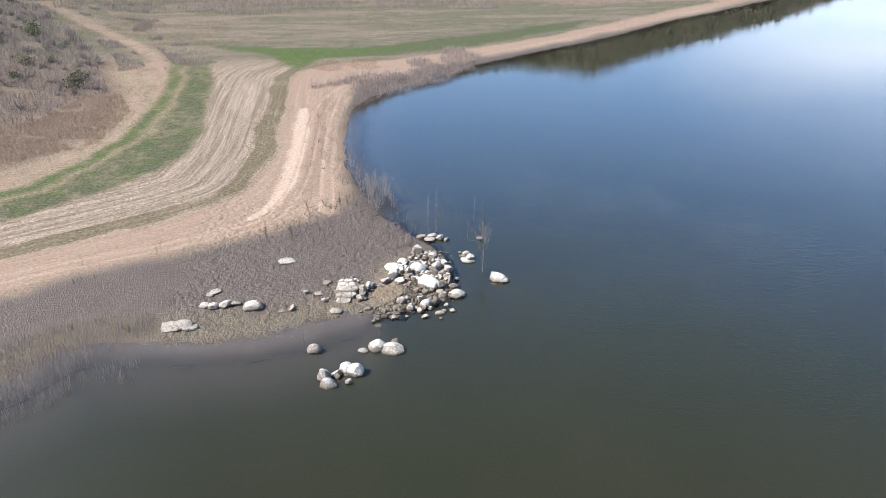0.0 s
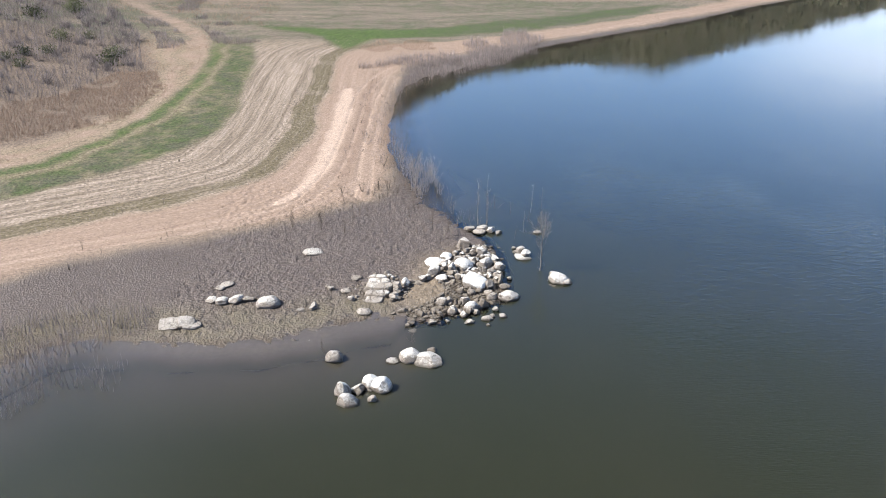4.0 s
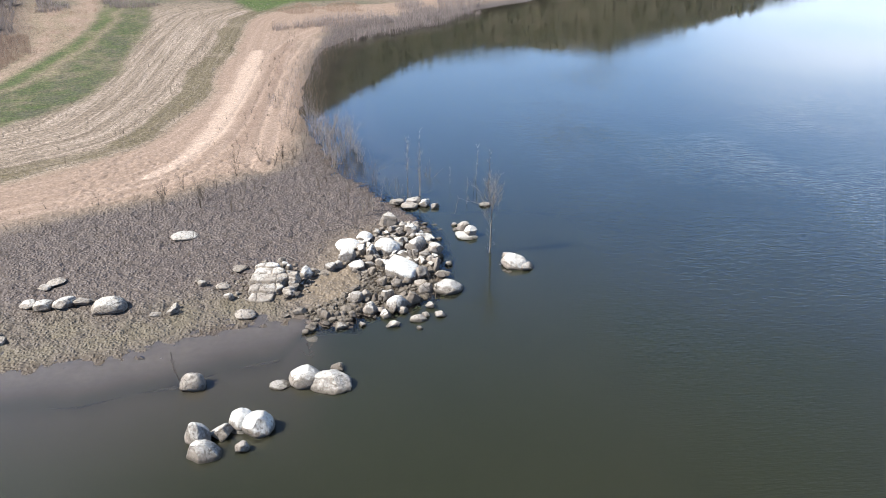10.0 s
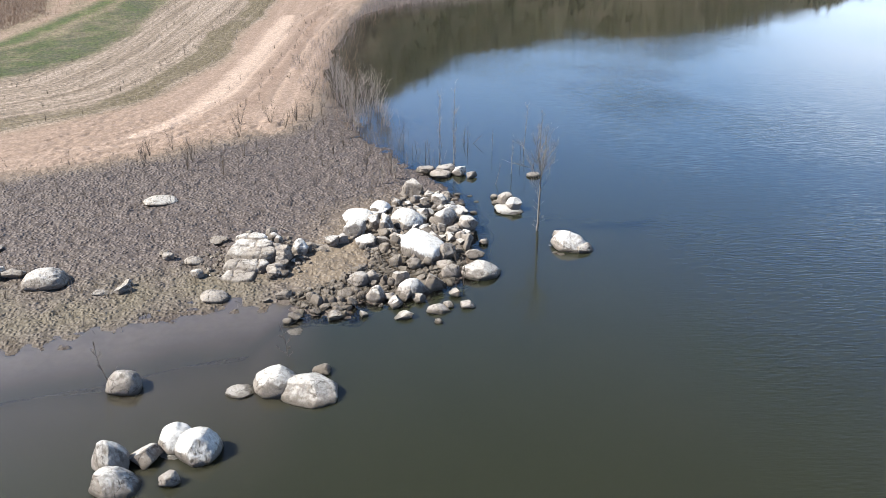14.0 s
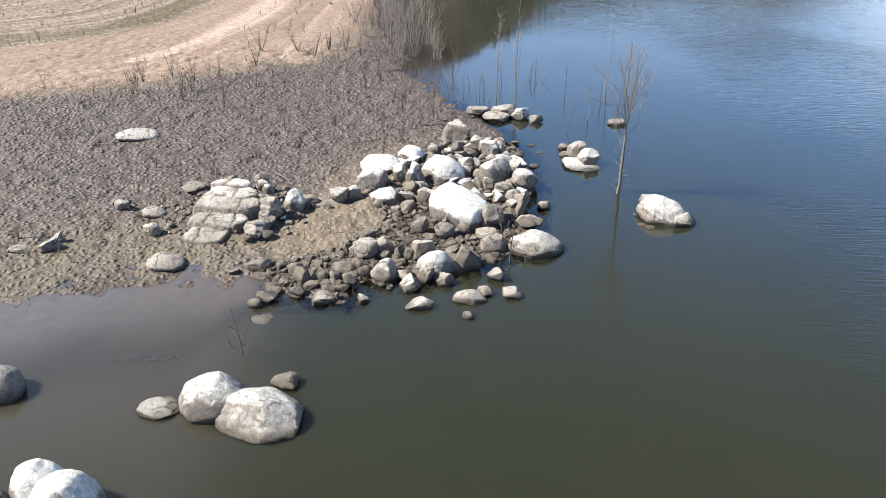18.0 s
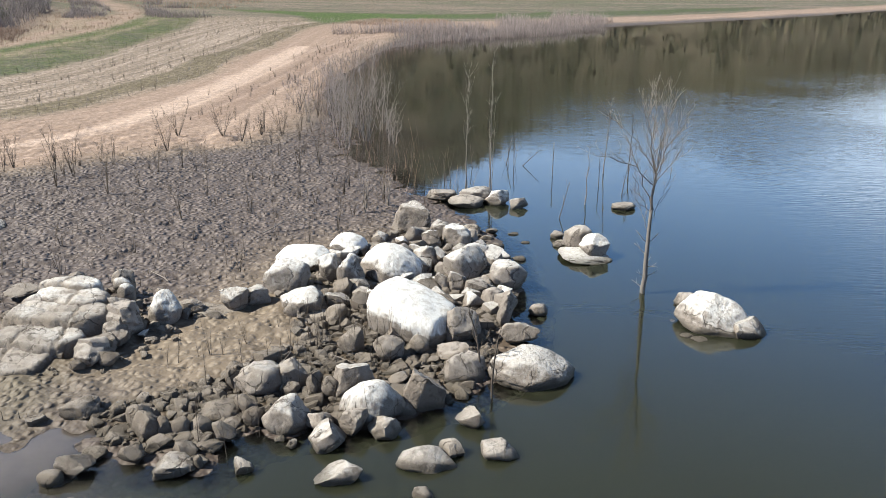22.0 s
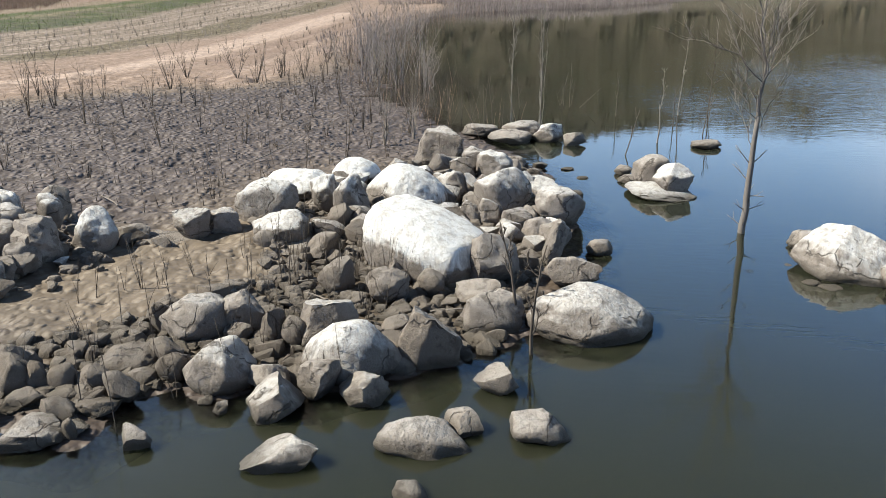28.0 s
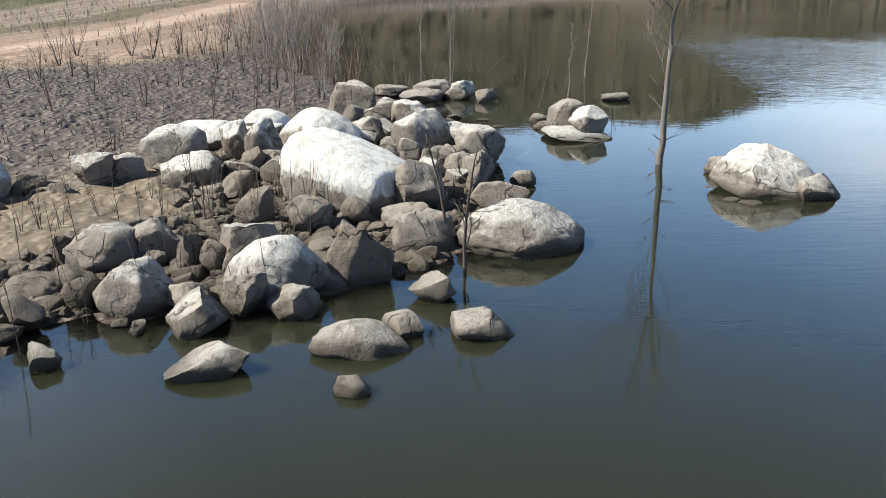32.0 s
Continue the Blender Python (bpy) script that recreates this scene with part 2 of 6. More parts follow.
def heights(P, d=None, fine=True):
    if d is None:
        d = shore_dist(P)
    x, y = P[:, 0], P[:, 1]
    d = d + 0.35 * value_noise(P, 2.2, 3) + 0.15 * value_noise(P, 0.7, 4)
    z = np.where(d > 0, np.interp(d, [0, 1.5, 4, 12, 30, 60, 120, 400], [0, 0.09, 0.16, 0.28, 0.5, 1.0, 2.0, 5.0]),
                 np.interp(-d, [0, 2, 8, 25, 80], [0, -0.06, -0.30, -1.5, -4.0]) * (1 + 6.0 * smooth(-14.5, -10.5, x) * smooth(20, 6, y)))
    # the stony point is a little higher, with a drop into deeper water on its east side
    z += 0.16 * np.exp(-(((x + 8.2) / 3.2) ** 2 + ((y + 0.5) / 5.0) ** 2)) * (d > -1)
    # hillside west, hills behind the far shore
    west = smooth(-62, -120, x) * smooth(20, 70, y)
    z += west * 6 + smooth(-110, -400, x) * 45
    az = np.degrees(np.arctan2(-(x + 8), y + 30))
    R = np.hypot(x + 8, y + 30)
    ridge = np.interp(az, [-70, -50, -38, -32, -28, -25, -22, -18, -12, -8, -4, -1, 2, 5, 20, 60], [8, 9, 14, 26, 37, 45, 53, 64, 61, 65, 73, 81, 93, 100, 100, 60])
    bumpy = 1 + 0.05 * value_noise(P, 60, 8) + 0.03 * value_noise(P, 21, 9)
    z += smooth(205, 410, R) * ridge * bumpy * smooth(4, 70, d) * smooth(-120, 60, y)
    # hills behind the south shore
    z += smooth(-235, -400, y) * (95 + 12 * value_noise(P, 70, 14)) * smooth(2, 60, d)
    if fine:
        near = smooth(-40, -33, x) * smooth(27, 19, y)
        mud = near * smooth(-1.6, 2.2, d) * 0.85 + near * 0.25 * smooth(-2.6, 0.0, d)
        z += mud * (0.045 * value_noise(P, 0.60, 11) + 0.042 * value_noise(P, 0.37, 12) + 0.012 * value_noise(P, 0.22, 15) + 0.02 * value_noise(P, 1.3, 13) - 0.055 * smooth(0.30, 0.85, value_noise(P, 0.33, 17)))
        # the ground lies lower between the heaped boulders
        pd = np.where(inside(P, PILE), np.abs(seg_dist(P, PILE, True)), 0)
        z = np.where(pd > 0, np.maximum(z - 0.17 * smooth(0.0, 0.7, pd), np.minimum(z, 0.05)), z)
        # wheel ruts along the sand
        tr = np.minimum(np.abs(seg_dist(P, TRACK)), np.abs(seg_dist(P, TRACK_SHORE)))
        z -= 0.05 * np.exp(-((tr - 0.9) / 0.28) ** 2) * (d > 3)
    return z


def ground_z(x, y):
    return float(heights(np.array([[x, y]]))[0])


# ---------------------------------------------------------------- materials
def material(name):
    m = bpy.data.materials.new(name)
    m.use_nodes = True
    nt = m.node_tree
    return m, nt, nt.nodes["Principled BSDF"]


def n_noise(nt, vec, scale, detail=4.0, rough=0.55, dist=0.0):
    n = nt.nodes.new("ShaderNodeTexNoise")
    n.inputs["Scale"].default_value, n.inputs["Detail"].default_value = scale, detail
    n.inputs["Roughness"].default_value, n.inputs["Distortion"].default_value = rough, dist
    if vec is not None:
        link(nt, vec, n.inputs["Vector"])
    return n.outputs["Fac"]


def n_range(nt, v, a, b, lo=0.0, hi=1.0, smoothstep=True):
    n = nt.nodes.new("ShaderNodeMapRange")
    n.interpolation_type = "SMOOTHSTEP" if smoothstep else "LINEAR"
    n.inputs["From Min"].default_value, n.inputs["From Max"].default_value = a, b
    n.inputs["To Min"].default_value, n.inputs["To Max"].default_value = lo, hi
    link(nt, v, n.inputs["Value"])
    return n.outputs[0]


def n_math(nt, op, a, b=None):
    n = nt.nodes.new("ShaderNodeMath")
    n.operation = op
    for s, v in zip(n.inputs, (a, b)):
        if v is None:
            continue
        if isinstance(v, (int, float)):
            s.default_value = v
        else:
            link(nt, v, s)
    return n.outputs[0]


def n_mix(nt, fac, a, b, blend="MIX"):
    n = nt.nodes.new("ShaderNodeMix")
    n.data_type, n.blend_type = "RGBA", blend
    for key, v in (("Factor", fac), ("A", a), ("B", b)):
        s = n.inputs[key]
        if isinstance(v, (int, float)):
            s.default_value = v
        elif isinstance(v, tuple):
            s.default_value = (*v, 1)
        else:
            link(nt, v, s)
    return n.outputs["Result"]


def n_bump(nt, height, strength, distance, normal=None):
    b = nt.nodes.new("ShaderNodeBump")
    b.inputs["Strength"].default_value, b.inputs["Distance"].default_value = strength, distance
    link(nt, height, b.inputs["Height"])
    if normal is not None:
        link(nt, normal, b.inputs["Normal"])
    return b.outputs[0]


def n_attr(nt, name, out="Color"):
    a = nt.nodes.new("ShaderNodeAttribute")
    a.attribute_name = name
    return a.outputs[out]


def n_split(nt, c):
    s = nt.nodes.new("ShaderNodeSeparateColor")
    link(nt, c, s.inputs[0])
    return s.outputs[0], s.outputs[1], s.outputs[2]


def ground_material():
    m, nt, bs = material("ground")
    pos = nt.nodes.new("ShaderNodeNewGeometry").outputs["Position"]
    mud, sand, strip = n_split(nt, n_attr(nt, "zone_a"))
    pale, green, weed = n_split(nt, n_attr(nt, "zone_b"))
    wet, hill, meadow = n_split(nt, n_attr(nt, "zone_c"))
    band = n_attr(nt, "band", "Vector")
    n1, n2, n3 = n_noise(nt, pos, 0.35, 5), n_noise(nt, pos, 2.3, 5, 0.6), n_noise(nt, pos, 14.0, 4, 0.65)
    n4 = n_noise(nt, pos, 5.5, 6, 0.78)
    warp = nt.nodes.new("ShaderNodeVectorMath")
    warp.operation = "MULTIPLY_ADD"
    wn = nt.nodes.new("ShaderNodeTexNoise")
    wn.inputs["Scale"].default_value, wn.inputs["Detail"].default_value = 2.2, 3
    link(nt, pos, wn.inputs["Vector"])
    link(nt, wn.outputs["Color"], warp.inputs[0])
    warp.inputs[1].default_value = (0.2, 0.2, 0)
    link(nt, pos, warp.inputs[2])
    vor = nt.nodes.new("ShaderNodeTexVoronoi")
    vor.feature = "SMOOTH_F1"
    vor.inputs["Scale"].default_value, vor.inputs["Smoothness"].default_value = 4.6, 0.25
    link(nt, warp.outputs[0], vor.inputs["Vector"])
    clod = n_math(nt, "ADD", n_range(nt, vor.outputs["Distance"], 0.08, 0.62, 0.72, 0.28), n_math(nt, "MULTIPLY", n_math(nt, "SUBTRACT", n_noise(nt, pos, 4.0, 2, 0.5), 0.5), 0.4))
    lines = n_noise(nt, band, 1.7, 6, 0.68)
    fine_lines = n_noise(nt, band, 5.0, 3, 0.6)
    # dry gritty earth under everything
    col = n_mix(nt, n2, (0.216, 0.173, 0.122), (0.302, 0.252, 0.187))
    # meadow
    smp = nt.nodes.new("ShaderNodeMapping")
    smp.inputs["Rotation"].default_value, smp.inputs["Scale"].default_value = (0, 0, radians(-22)), (0.035, 0.16, 1)
    link(nt, pos, smp.inputs["Vector"])
    streak = n_noise(nt, smp.outputs[0], 1.0, 6, 0.65)
    c = n_mix(nt, n_range(nt, n1, 0.35, 0.65), (0.169, 0.148, 0.119), (0.115, 0.126, 0.0828))
    c = n_mix(nt, n_range(nt, streak, 0.46, 0.60, 0, 0.75), c, (0.238, 0.194, 0.162))
    c = n_mix(nt, n_range(nt, streak, 0.46, 0.38, 0, 0.6), c, (0.122, 0.133, 0.0828))
    c = n_mix(nt, n_range(nt, n3, 0.45, 0.7, 0, 0.5), c, (0.122, 0.108, 0.072))
    col = n_mix(nt, meadow, col, c)
    # stubble field with level lines
    c = n_mix(nt, n_range(nt, n_math(nt, "ADD", n_math(nt, "MULTIPLY", lines, 0.75), n_math(nt, "MULTIPLY", n2, 0.25)), 0.38, 0.62), (0.205, 0.164, 0.130), (0.52, 0.442, 0.378))
    c = n_mix(nt, n_range(nt, fine_lines, 0.48, 0.7, 0, 0.55), c, (0.18, 0.155, 0.108))
    c = n_mix(nt, n_range(nt, n3, 0.42, 0.62, 0, 0.75), c, (0.158, 0.13, 0.0936))
    c = n_mix(nt, n_range(nt, n2, 0.5, 0.72, 0, 0.4), c, (0.187, 0.155, 0.108))
    gl = n_range(nt, n_attr(nt, "grassy", "Fac"), 0.3, 0.8)
    c = n_mix(nt, n_math(nt, "MULTIPLY", gl, n_range(nt, n4, 0.38, 0.58, 0.25, 0.95)), c, (0.112, 0.098, 0.052))
    col = n_mix(nt, pale, col, c)
    # sand
    c = n_mix(nt, n_range(nt, lines, 0.35, 0.7), (0.280, 0.209, 0.163), (0.338, 0.259, 0.208))
    c = n_mix(nt, n_range(nt, fine_lines, 0.5, 0.75, 0, 0.45), c, (0.228, 0.163, 0.124))
    c = n_mix(nt, n_range(nt, n2, 0.5, 0.8, 0, 0.35), c, (0.25, 0.198, 0.150))
    col = n_mix(nt, sand, col, c)
    col = n_mix(nt, n_math(nt, "MULTIPLY", strip, n_range(nt, n2, 0.2, 0.6, 0.7, 1.0)), col, (0.50, 0.395, 0.322))
    col = n_mix(nt, n_math(nt, "MULTIPLY", n_attr(nt, "rust", "Fac"), 0.6), col, n_mix(nt, n2, (0.17, 0.118, 0.092), (0.27, 0.195, 0.152)))
    # green turf
    gm = n_math(nt, "MULTIPLY", green, n_range(nt, n2, 0.3, 0.58, 0.72, 1.0))
    c = n_mix(nt, n_range(nt, n1, 0.35, 0.65), (0.0828, 0.09, 0.0612), (0.0684, 0.0972, 0.036))
    c = n_mix(nt, n_range(nt, n3, 0.55, 0.75, 0, 0.5), c, (0.173, 0.166, 0.101))
    c = n_mix(nt, n_attr(nt, "lush", "Fac"), c, n_mix(nt, n2, (0.054, 0.101, 0.018), (0.0828, 0.144, 0.0288)))
    col = n_mix(nt, gm, col, c)
    # brown weed floor
    c = n_mix(nt, n2, (0.144, 0.112, 0.09), (0.259, 0.209, 0.166))
    col = n_mix(nt, weed, col, c)
    # wooded hills
    c = n_mix(nt, n_range(nt, n_noise(nt, pos, 0.12, 6, 0.65), 0.4, 0.62), (0.0792, 0.072, 0.0468), (0.126, 0.108, 0.0778))
    c = n_mix(nt, n_range(nt, n_noise(nt, pos, 0.05, 3), 0.58, 0.7, 0, 0.6), c, (0.18, 0.155, 0.122))
    col = n_mix(nt, hill, col, c)
    # trampled grey-brown mud
    lump = n_noise(nt, pos, 3.0, 2, 0.4)
    c = n_mix(nt, n_range(nt, lump, 0.26, 0.72), (0.094, 0.077, 0.070), (0.140, 0.116, 0.107))
    c = n_mix(nt, n_range(nt, n1, 0.4, 0.68, 0, 0.45), c, (0.145, 0.121, 0.106))
    # hollows between the clods: their shade is put into the colour
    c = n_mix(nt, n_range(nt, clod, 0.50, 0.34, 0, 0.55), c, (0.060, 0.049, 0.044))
    c = n_mix(nt, n_math(nt, "MULTIPLY", n_attr(nt, "algae", "Fac"), n_range(nt, n1, 0.3, 0.6, 0.3, 0.8)), c, n_mix(nt, n2, (0.104, 0.089, 0.062), (0.163, 0.141, 0.099)))
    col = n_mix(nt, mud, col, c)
    # bare ochre soil among the stones
    c = n_mix(nt, n2, (0.150, 0.122, 0.092), (0.240, 0.198, 0.150))
    # shade painted into the soil's hollows as well
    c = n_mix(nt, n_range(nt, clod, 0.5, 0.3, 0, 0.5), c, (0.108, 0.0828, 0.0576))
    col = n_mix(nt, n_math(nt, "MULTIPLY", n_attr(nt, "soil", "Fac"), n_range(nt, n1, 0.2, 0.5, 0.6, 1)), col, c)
    # brown grit between the stones, with the gaps' shade put into its colour
    col = n_mix(nt, n_attr(nt, "crevice_shade", "Fac"), col, n_mix(nt, n3, (0.0432, 0.0338, 0.0245), (0.122, 0.095, 0.0677)))
    mottle = n_mix(nt, n_range(nt, n4, 0.34, 0.66, smoothstep=False), (0.53, 0.515, 0.505), (1.07, 1.07, 1.07))
    col = n_mix(nt, n_range(nt, mud, 0, 1, 1.0, 0.15), col, n_mix(nt, 1.0, col, mottle, "MULTIPLY"))
    # speckle of tufts, stones and stubble on the open land
    sp = n_noise(nt, pos, 2.6, 6, 0.82)
    spc = n_mix(nt, n_range(nt, sp, 0.36, 0.62, smoothstep=False), (0.34, 0.325, 0.315), (1.20, 1.17, 1.17))
    spc = n_mix(nt, n_math(nt, "MAXIMUM", mud, n_math(nt, "MULTIPLY", sand, 0.55)), spc, (0.92, 0.91, 0.92))
    col = n_mix(nt, 1.0, col, spc, "MULTIPLY")
    # wet edge and lake bed
    wc = n_mix(nt, 1.0, col, (0.82, 0.78, 0.72), "MULTIPLY")
    col = n_mix(nt, wet, col, wc)
    link(nt, col, bs.inputs["Base Color"])
    link(nt, n_math(nt, "MINIMUM", n_range(nt, wet, 0, 1, 0.95, 0.55), n_range(nt, mud, 0, 1, 0.95, 0.66)), bs.inputs["Roughness"])
    bs.inputs["Specular IOR Level"].default_value = 0.25
    h = n_math(nt, "ADD", n_math(nt, "MULTIPLY", lump, 0.35), n_math(nt, "MULTIPLY", clod, 1.0))
    h = n_math(nt, "ADD", h, n_math(nt, "MULTIPLY", n_noise(nt, pos, 6.0, 1, 0.5), 0.15))
    h = n_math(nt, "MULTIPLY", h, n_range(nt, n_attr(nt, "soil", "Fac"), 0, 1, 1.0, 0.6))
    h = n_math(nt, "MULTIPLY", h, n_range(nt, mud, 0, 1, 0.13, 1.0))
    link(nt, n_bump(nt, h, 1.0, 0.15), bs.inputs["Normal"])
    return m


def water_material():
    m, nt, bs = material("lake_water")
    pos = nt.nodes.new("ShaderNodeNewGeometry").outputs["Position"]
    depth = n_attr(nt, "depth", "Fac")
    murk = n_noise(nt, pos, 0.06, 3)
    col = n_mix(nt, murk, (0.0168, 0.0190, 0.0111), (0.0224, 0.0230, 0.0143))
    col = n_mix(nt, n_attr(nt, "silt", "Fac"), col, (0.044, 0.038, 0.030))
    near = n_math(nt, "MULTIPLY", n_attr(nt, "silt", "Fac"), n_range(nt, depth, 0.13, 0.0, 0.0, 0.9))
    col = n_mix(nt, near, col, n_mix(nt, n_noise(nt, pos, 2.5, 4, 0.6), (0.072, 0.060, 0.051), (0.115, 0.096, 0.081)))
    link(nt, col, bs.inputs["Base Color"])
    bs.inputs["Roughness"].default_value = 0.02
    bs.inputs["IOR"].default_value = 1.5
    bs.subsurface_method = "BURLEY"
    bs.inputs["Subsurface Weight"].default_value, bs.inputs["Subsurface Scale"].default_value = 1.0, 0.35
    bs.inputs["Subsurface Radius"].default_value = (1.0, 1.0, 0.8)
    # calm near the point, light ripples out on the lake
    mp = nt.nodes.new("ShaderNodeMapping")
    mp.inputs["Rotation"].default_value, mp.inputs["Scale"].default_value = (0, 0, radians(12)), (0.8, 3.8, 1)
    link(nt, pos, mp.inputs["Vector"])
    r1, r2 = n_noise(nt, mp.outputs[0], 0.6, 2, 0.5), n_noise(nt, mp.outputs[0], 1.9, 2, 0.5)
    calm = n_range(nt, n_attr(nt, "open_water", "Fac"), 0.0, 1.0, 0.10, 1.0)
    patch = n_range(nt, n_noise(nt, pos, 0.045, 2), 0.38, 0.60, 0.35, 1.1)
    h = n_math(nt, "ADD", n_math(nt, "MULTIPLY", r1, 0.30), n_math(nt, "MULTIPLY", r2, 0.48))
    h = n_math(nt, "MULTIPLY", n_math(nt, "MULTIPLY", h, calm), patch)
    link(nt, n_bump(nt, h, 1.0, 0.034), bs.inputs["Normal"])
    clear = nt.nodes.new("ShaderNodeBsdfTransparent")
    clear.inputs[0].default_value = (0.95, 0.93, 0.86, 1)
    glossy = nt.nodes.new("ShaderNodeBsdfGlossy")
    glossy.inputs["Roughness"].default_value = 0.02
    link(nt, bs.inputs["Normal"].links[0].from_socket, glossy.inputs["Normal"])
    fres = nt.nodes.new("ShaderNodeFresnel")
    fres.inputs["IOR"].default_value = 1.5
    link(nt, bs.inputs["Normal"].links[0].from_socket, fres.inputs["Normal"])
    shallow = nt.nodes.new("ShaderNodeMixShader")
    link(nt, fres.outputs[0], shallow.inputs[0]); link(nt, clear.outputs[0], shallow.inputs[1]); link(nt, glossy.outputs[0], shallow.inputs[2])
    mix = nt.nodes.new("ShaderNodeMixShader")
    link(nt, n_math(nt, "MAXIMUM", n_range(nt, depth, -0.04, 0.22, 0.0, 1.0), n_math(nt, "MULTIPLY", n_attr(nt, "silt", "Fac"), n_range(nt, depth, 0.0, 0.003, 0.0, 0.93))), mix.inputs[0])
    link(nt, shallow.outputs[0], mix.inputs[1]); link(nt, bs.outputs[0], mix.inputs[2])
    link(nt, mix.outputs[0], nt.nodes["Material Output"].inputs["Surface"])
    return m


def rock_material():
    """Granite; droppings whiten the upper faces by the object's own amount."""
    m, nt, bs = material("granite")
    geo = nt.nodes.new("ShaderNodeNewGeometry")
    info = nt.nodes.new("ShaderNodeObjectInfo")
    pos = geo.outputs["Position"]
    a, b, c = n_noise(nt, pos, 1.6, 5, 0.6), n_noise(nt, pos, 7.0, 7, 0.72), n_noise(nt, pos, 60.0, 3, 0.7)
    col = n_mix(nt, n_range(nt, a, 0.35, 0.68), (0.165, 0.142, 0.122), (0.300, 0.264, 0.234))
    col = n_mix(nt, n_range(nt, info.outputs["Random"], 0, 1, 0, 0.6), col, (0.140, 0.120, 0.104))
    col = n_mix(nt, n_range(nt, n_math(nt, "ADD", geo.outputs["Random Per Island"], 0.0), 0.4, 1.0, 0, 0.35), col, (0.175, 0.142, 0.110))
    col = n_mix(nt, n_range(nt, b, 0.52, 0.70, 0, 0.7), col, (0.101, 0.0792, 0.0634))
    col = n_mix(nt, n_range(nt, c, 0.55, 0.70, 0, 0.3), col, (0.072, 0.0634, 0.054))
    col = n_mix(nt, n_range(nt, c, 0.46, 0.32, 0, 0.35), col, (0.374, 0.331, 0.281))
    # upper faces mixed paler by normal and noise, darker weathering rind in patches
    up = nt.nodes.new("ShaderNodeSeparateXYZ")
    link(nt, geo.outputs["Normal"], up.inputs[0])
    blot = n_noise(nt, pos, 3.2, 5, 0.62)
    pale_top = n_range(nt, n_math(nt, "ADD", n_math(nt, "MULTIPLY", up.outputs["Z"], 0.7), n_math(nt, "MULTIPLY", blot, 0.9)), 0.70, 1.15, 0.0, 0.55)
    col = n_mix(nt, pale_top, col, (0.34, 0.310, 0.280))
    col = n_mix(nt, n_range(nt, blot, 0.50, 0.64, 0, 0.7), col, (0.080, 0.066, 0.055))
    # dark seams
    vor = nt.nodes.new("ShaderNodeTexVoronoi")
    vor.feature = "DISTANCE_TO_EDGE"
    vor.inputs["Scale"].default_value = 0.9
    sh = nt.nodes.new("ShaderNodeVectorMath")
    sh.operation = "MULTIPLY_ADD"
    wn = nt.nodes.new("ShaderNodeTexNoise")
    wn.inputs["Scale"].default_value, wn.inputs["Detail"].default_value = 2.5, 4
    link(nt, pos, wn.inputs["Vector"])
    link(nt, wn.outputs["Color"], sh.inputs[0])
    sh.inputs[1].default_value = (0.6, 0.6, 0.6)
    link(nt, pos, sh.inputs[2])
    link(nt, sh.outputs[0], vor.inputs["Vector"])
    seam = n_math(nt, "MULTIPLY", n_range(nt, vor.outputs["Distance"], 0.020, 0.004), n_range(nt, a, 0.44, 0.52))
    # dried silt on the low stones, its colour deepened to stand for crevice shade
    silt = n_range(nt, n_attr(nt, "splash", "Fac"), 0.0, -1.0, 0.0, 0.8)
    col = n_mix(nt, n_math(nt, "MULTIPLY", silt, n_range(nt, a, 0.3, 0.6, 0.55, 1.0)), col, n_mix(nt, b, (0.052, 0.042, 0.033), (0.150, 0.122, 0.096)))
    # splashed droppings
    nz = nt.nodes.new("ShaderNodeSeparateXYZ")
    link(nt, geo.outputs["Normal"], nz.inputs[0])
    amount = n_attr(nt, "splash", "Fac")
    run = nt.nodes.new("ShaderNodeMapping")
    run.inputs["Scale"].default_value = (1, 1, 0.22)
    link(nt, pos, run.inputs["Vector"])
    s = n_math(nt, "ADD", n_math(nt, "MULTIPLY", nz.outputs["Z"], 0.55), n_math(nt, "MULTIPLY", n_noise(nt, run.outputs[0], 5.0, 6, 0.68), 1.0))
    s = n_math(nt, "ADD", s, n_math(nt, "MULTIPLY", amount, 0.92))
    w = n_math(nt, "MULTIPLY", n_range(nt, s, 1.17, 1.48), n_range(nt, amount, 0.0, 0.08))
    thin = n_range(nt, n_noise(nt, run.outputs[0], 9.0, 6, 0.7), 0.40, 0.66, 1.0, 0.45)
    w = n_math(nt, "MULTIPLY", w, n_math(nt, "MAXIMUM", thin, n_range(nt, amount, 0.4, 0.85, 0.0, 1.0)))
    w = n_math(nt, "MULTIPLY", w, n_range(nt, amount, 0.05, 0.75, 0.5, 1.0))
    lime = n_mix(nt, n_range(nt, n_noise(nt, run.outputs[0], 5.0, 6, 0.74), 0.44, 0.64, 0, 0.75), (0.62, 0.615, 0.60), (0.36, 0.333, 0.297))
    col = n_mix(nt, w, col, lime)
    col = n_mix(nt, n_math(nt, "MULTIPLY", seam, n_range(nt, w, 0.2, 0.9, 0.7, 0.1)), col, (0.0504, 0.0396, 0.0324))
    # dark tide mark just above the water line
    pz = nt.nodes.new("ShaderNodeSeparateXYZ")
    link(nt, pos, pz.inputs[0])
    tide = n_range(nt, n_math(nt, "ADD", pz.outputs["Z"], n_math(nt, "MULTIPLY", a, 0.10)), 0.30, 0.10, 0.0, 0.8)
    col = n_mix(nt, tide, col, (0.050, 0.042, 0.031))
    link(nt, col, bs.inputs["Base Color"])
    bs.inputs["Roughness"].default_value = 0.88
    bs.inputs["Specular IOR Level"].default_value = 0.3
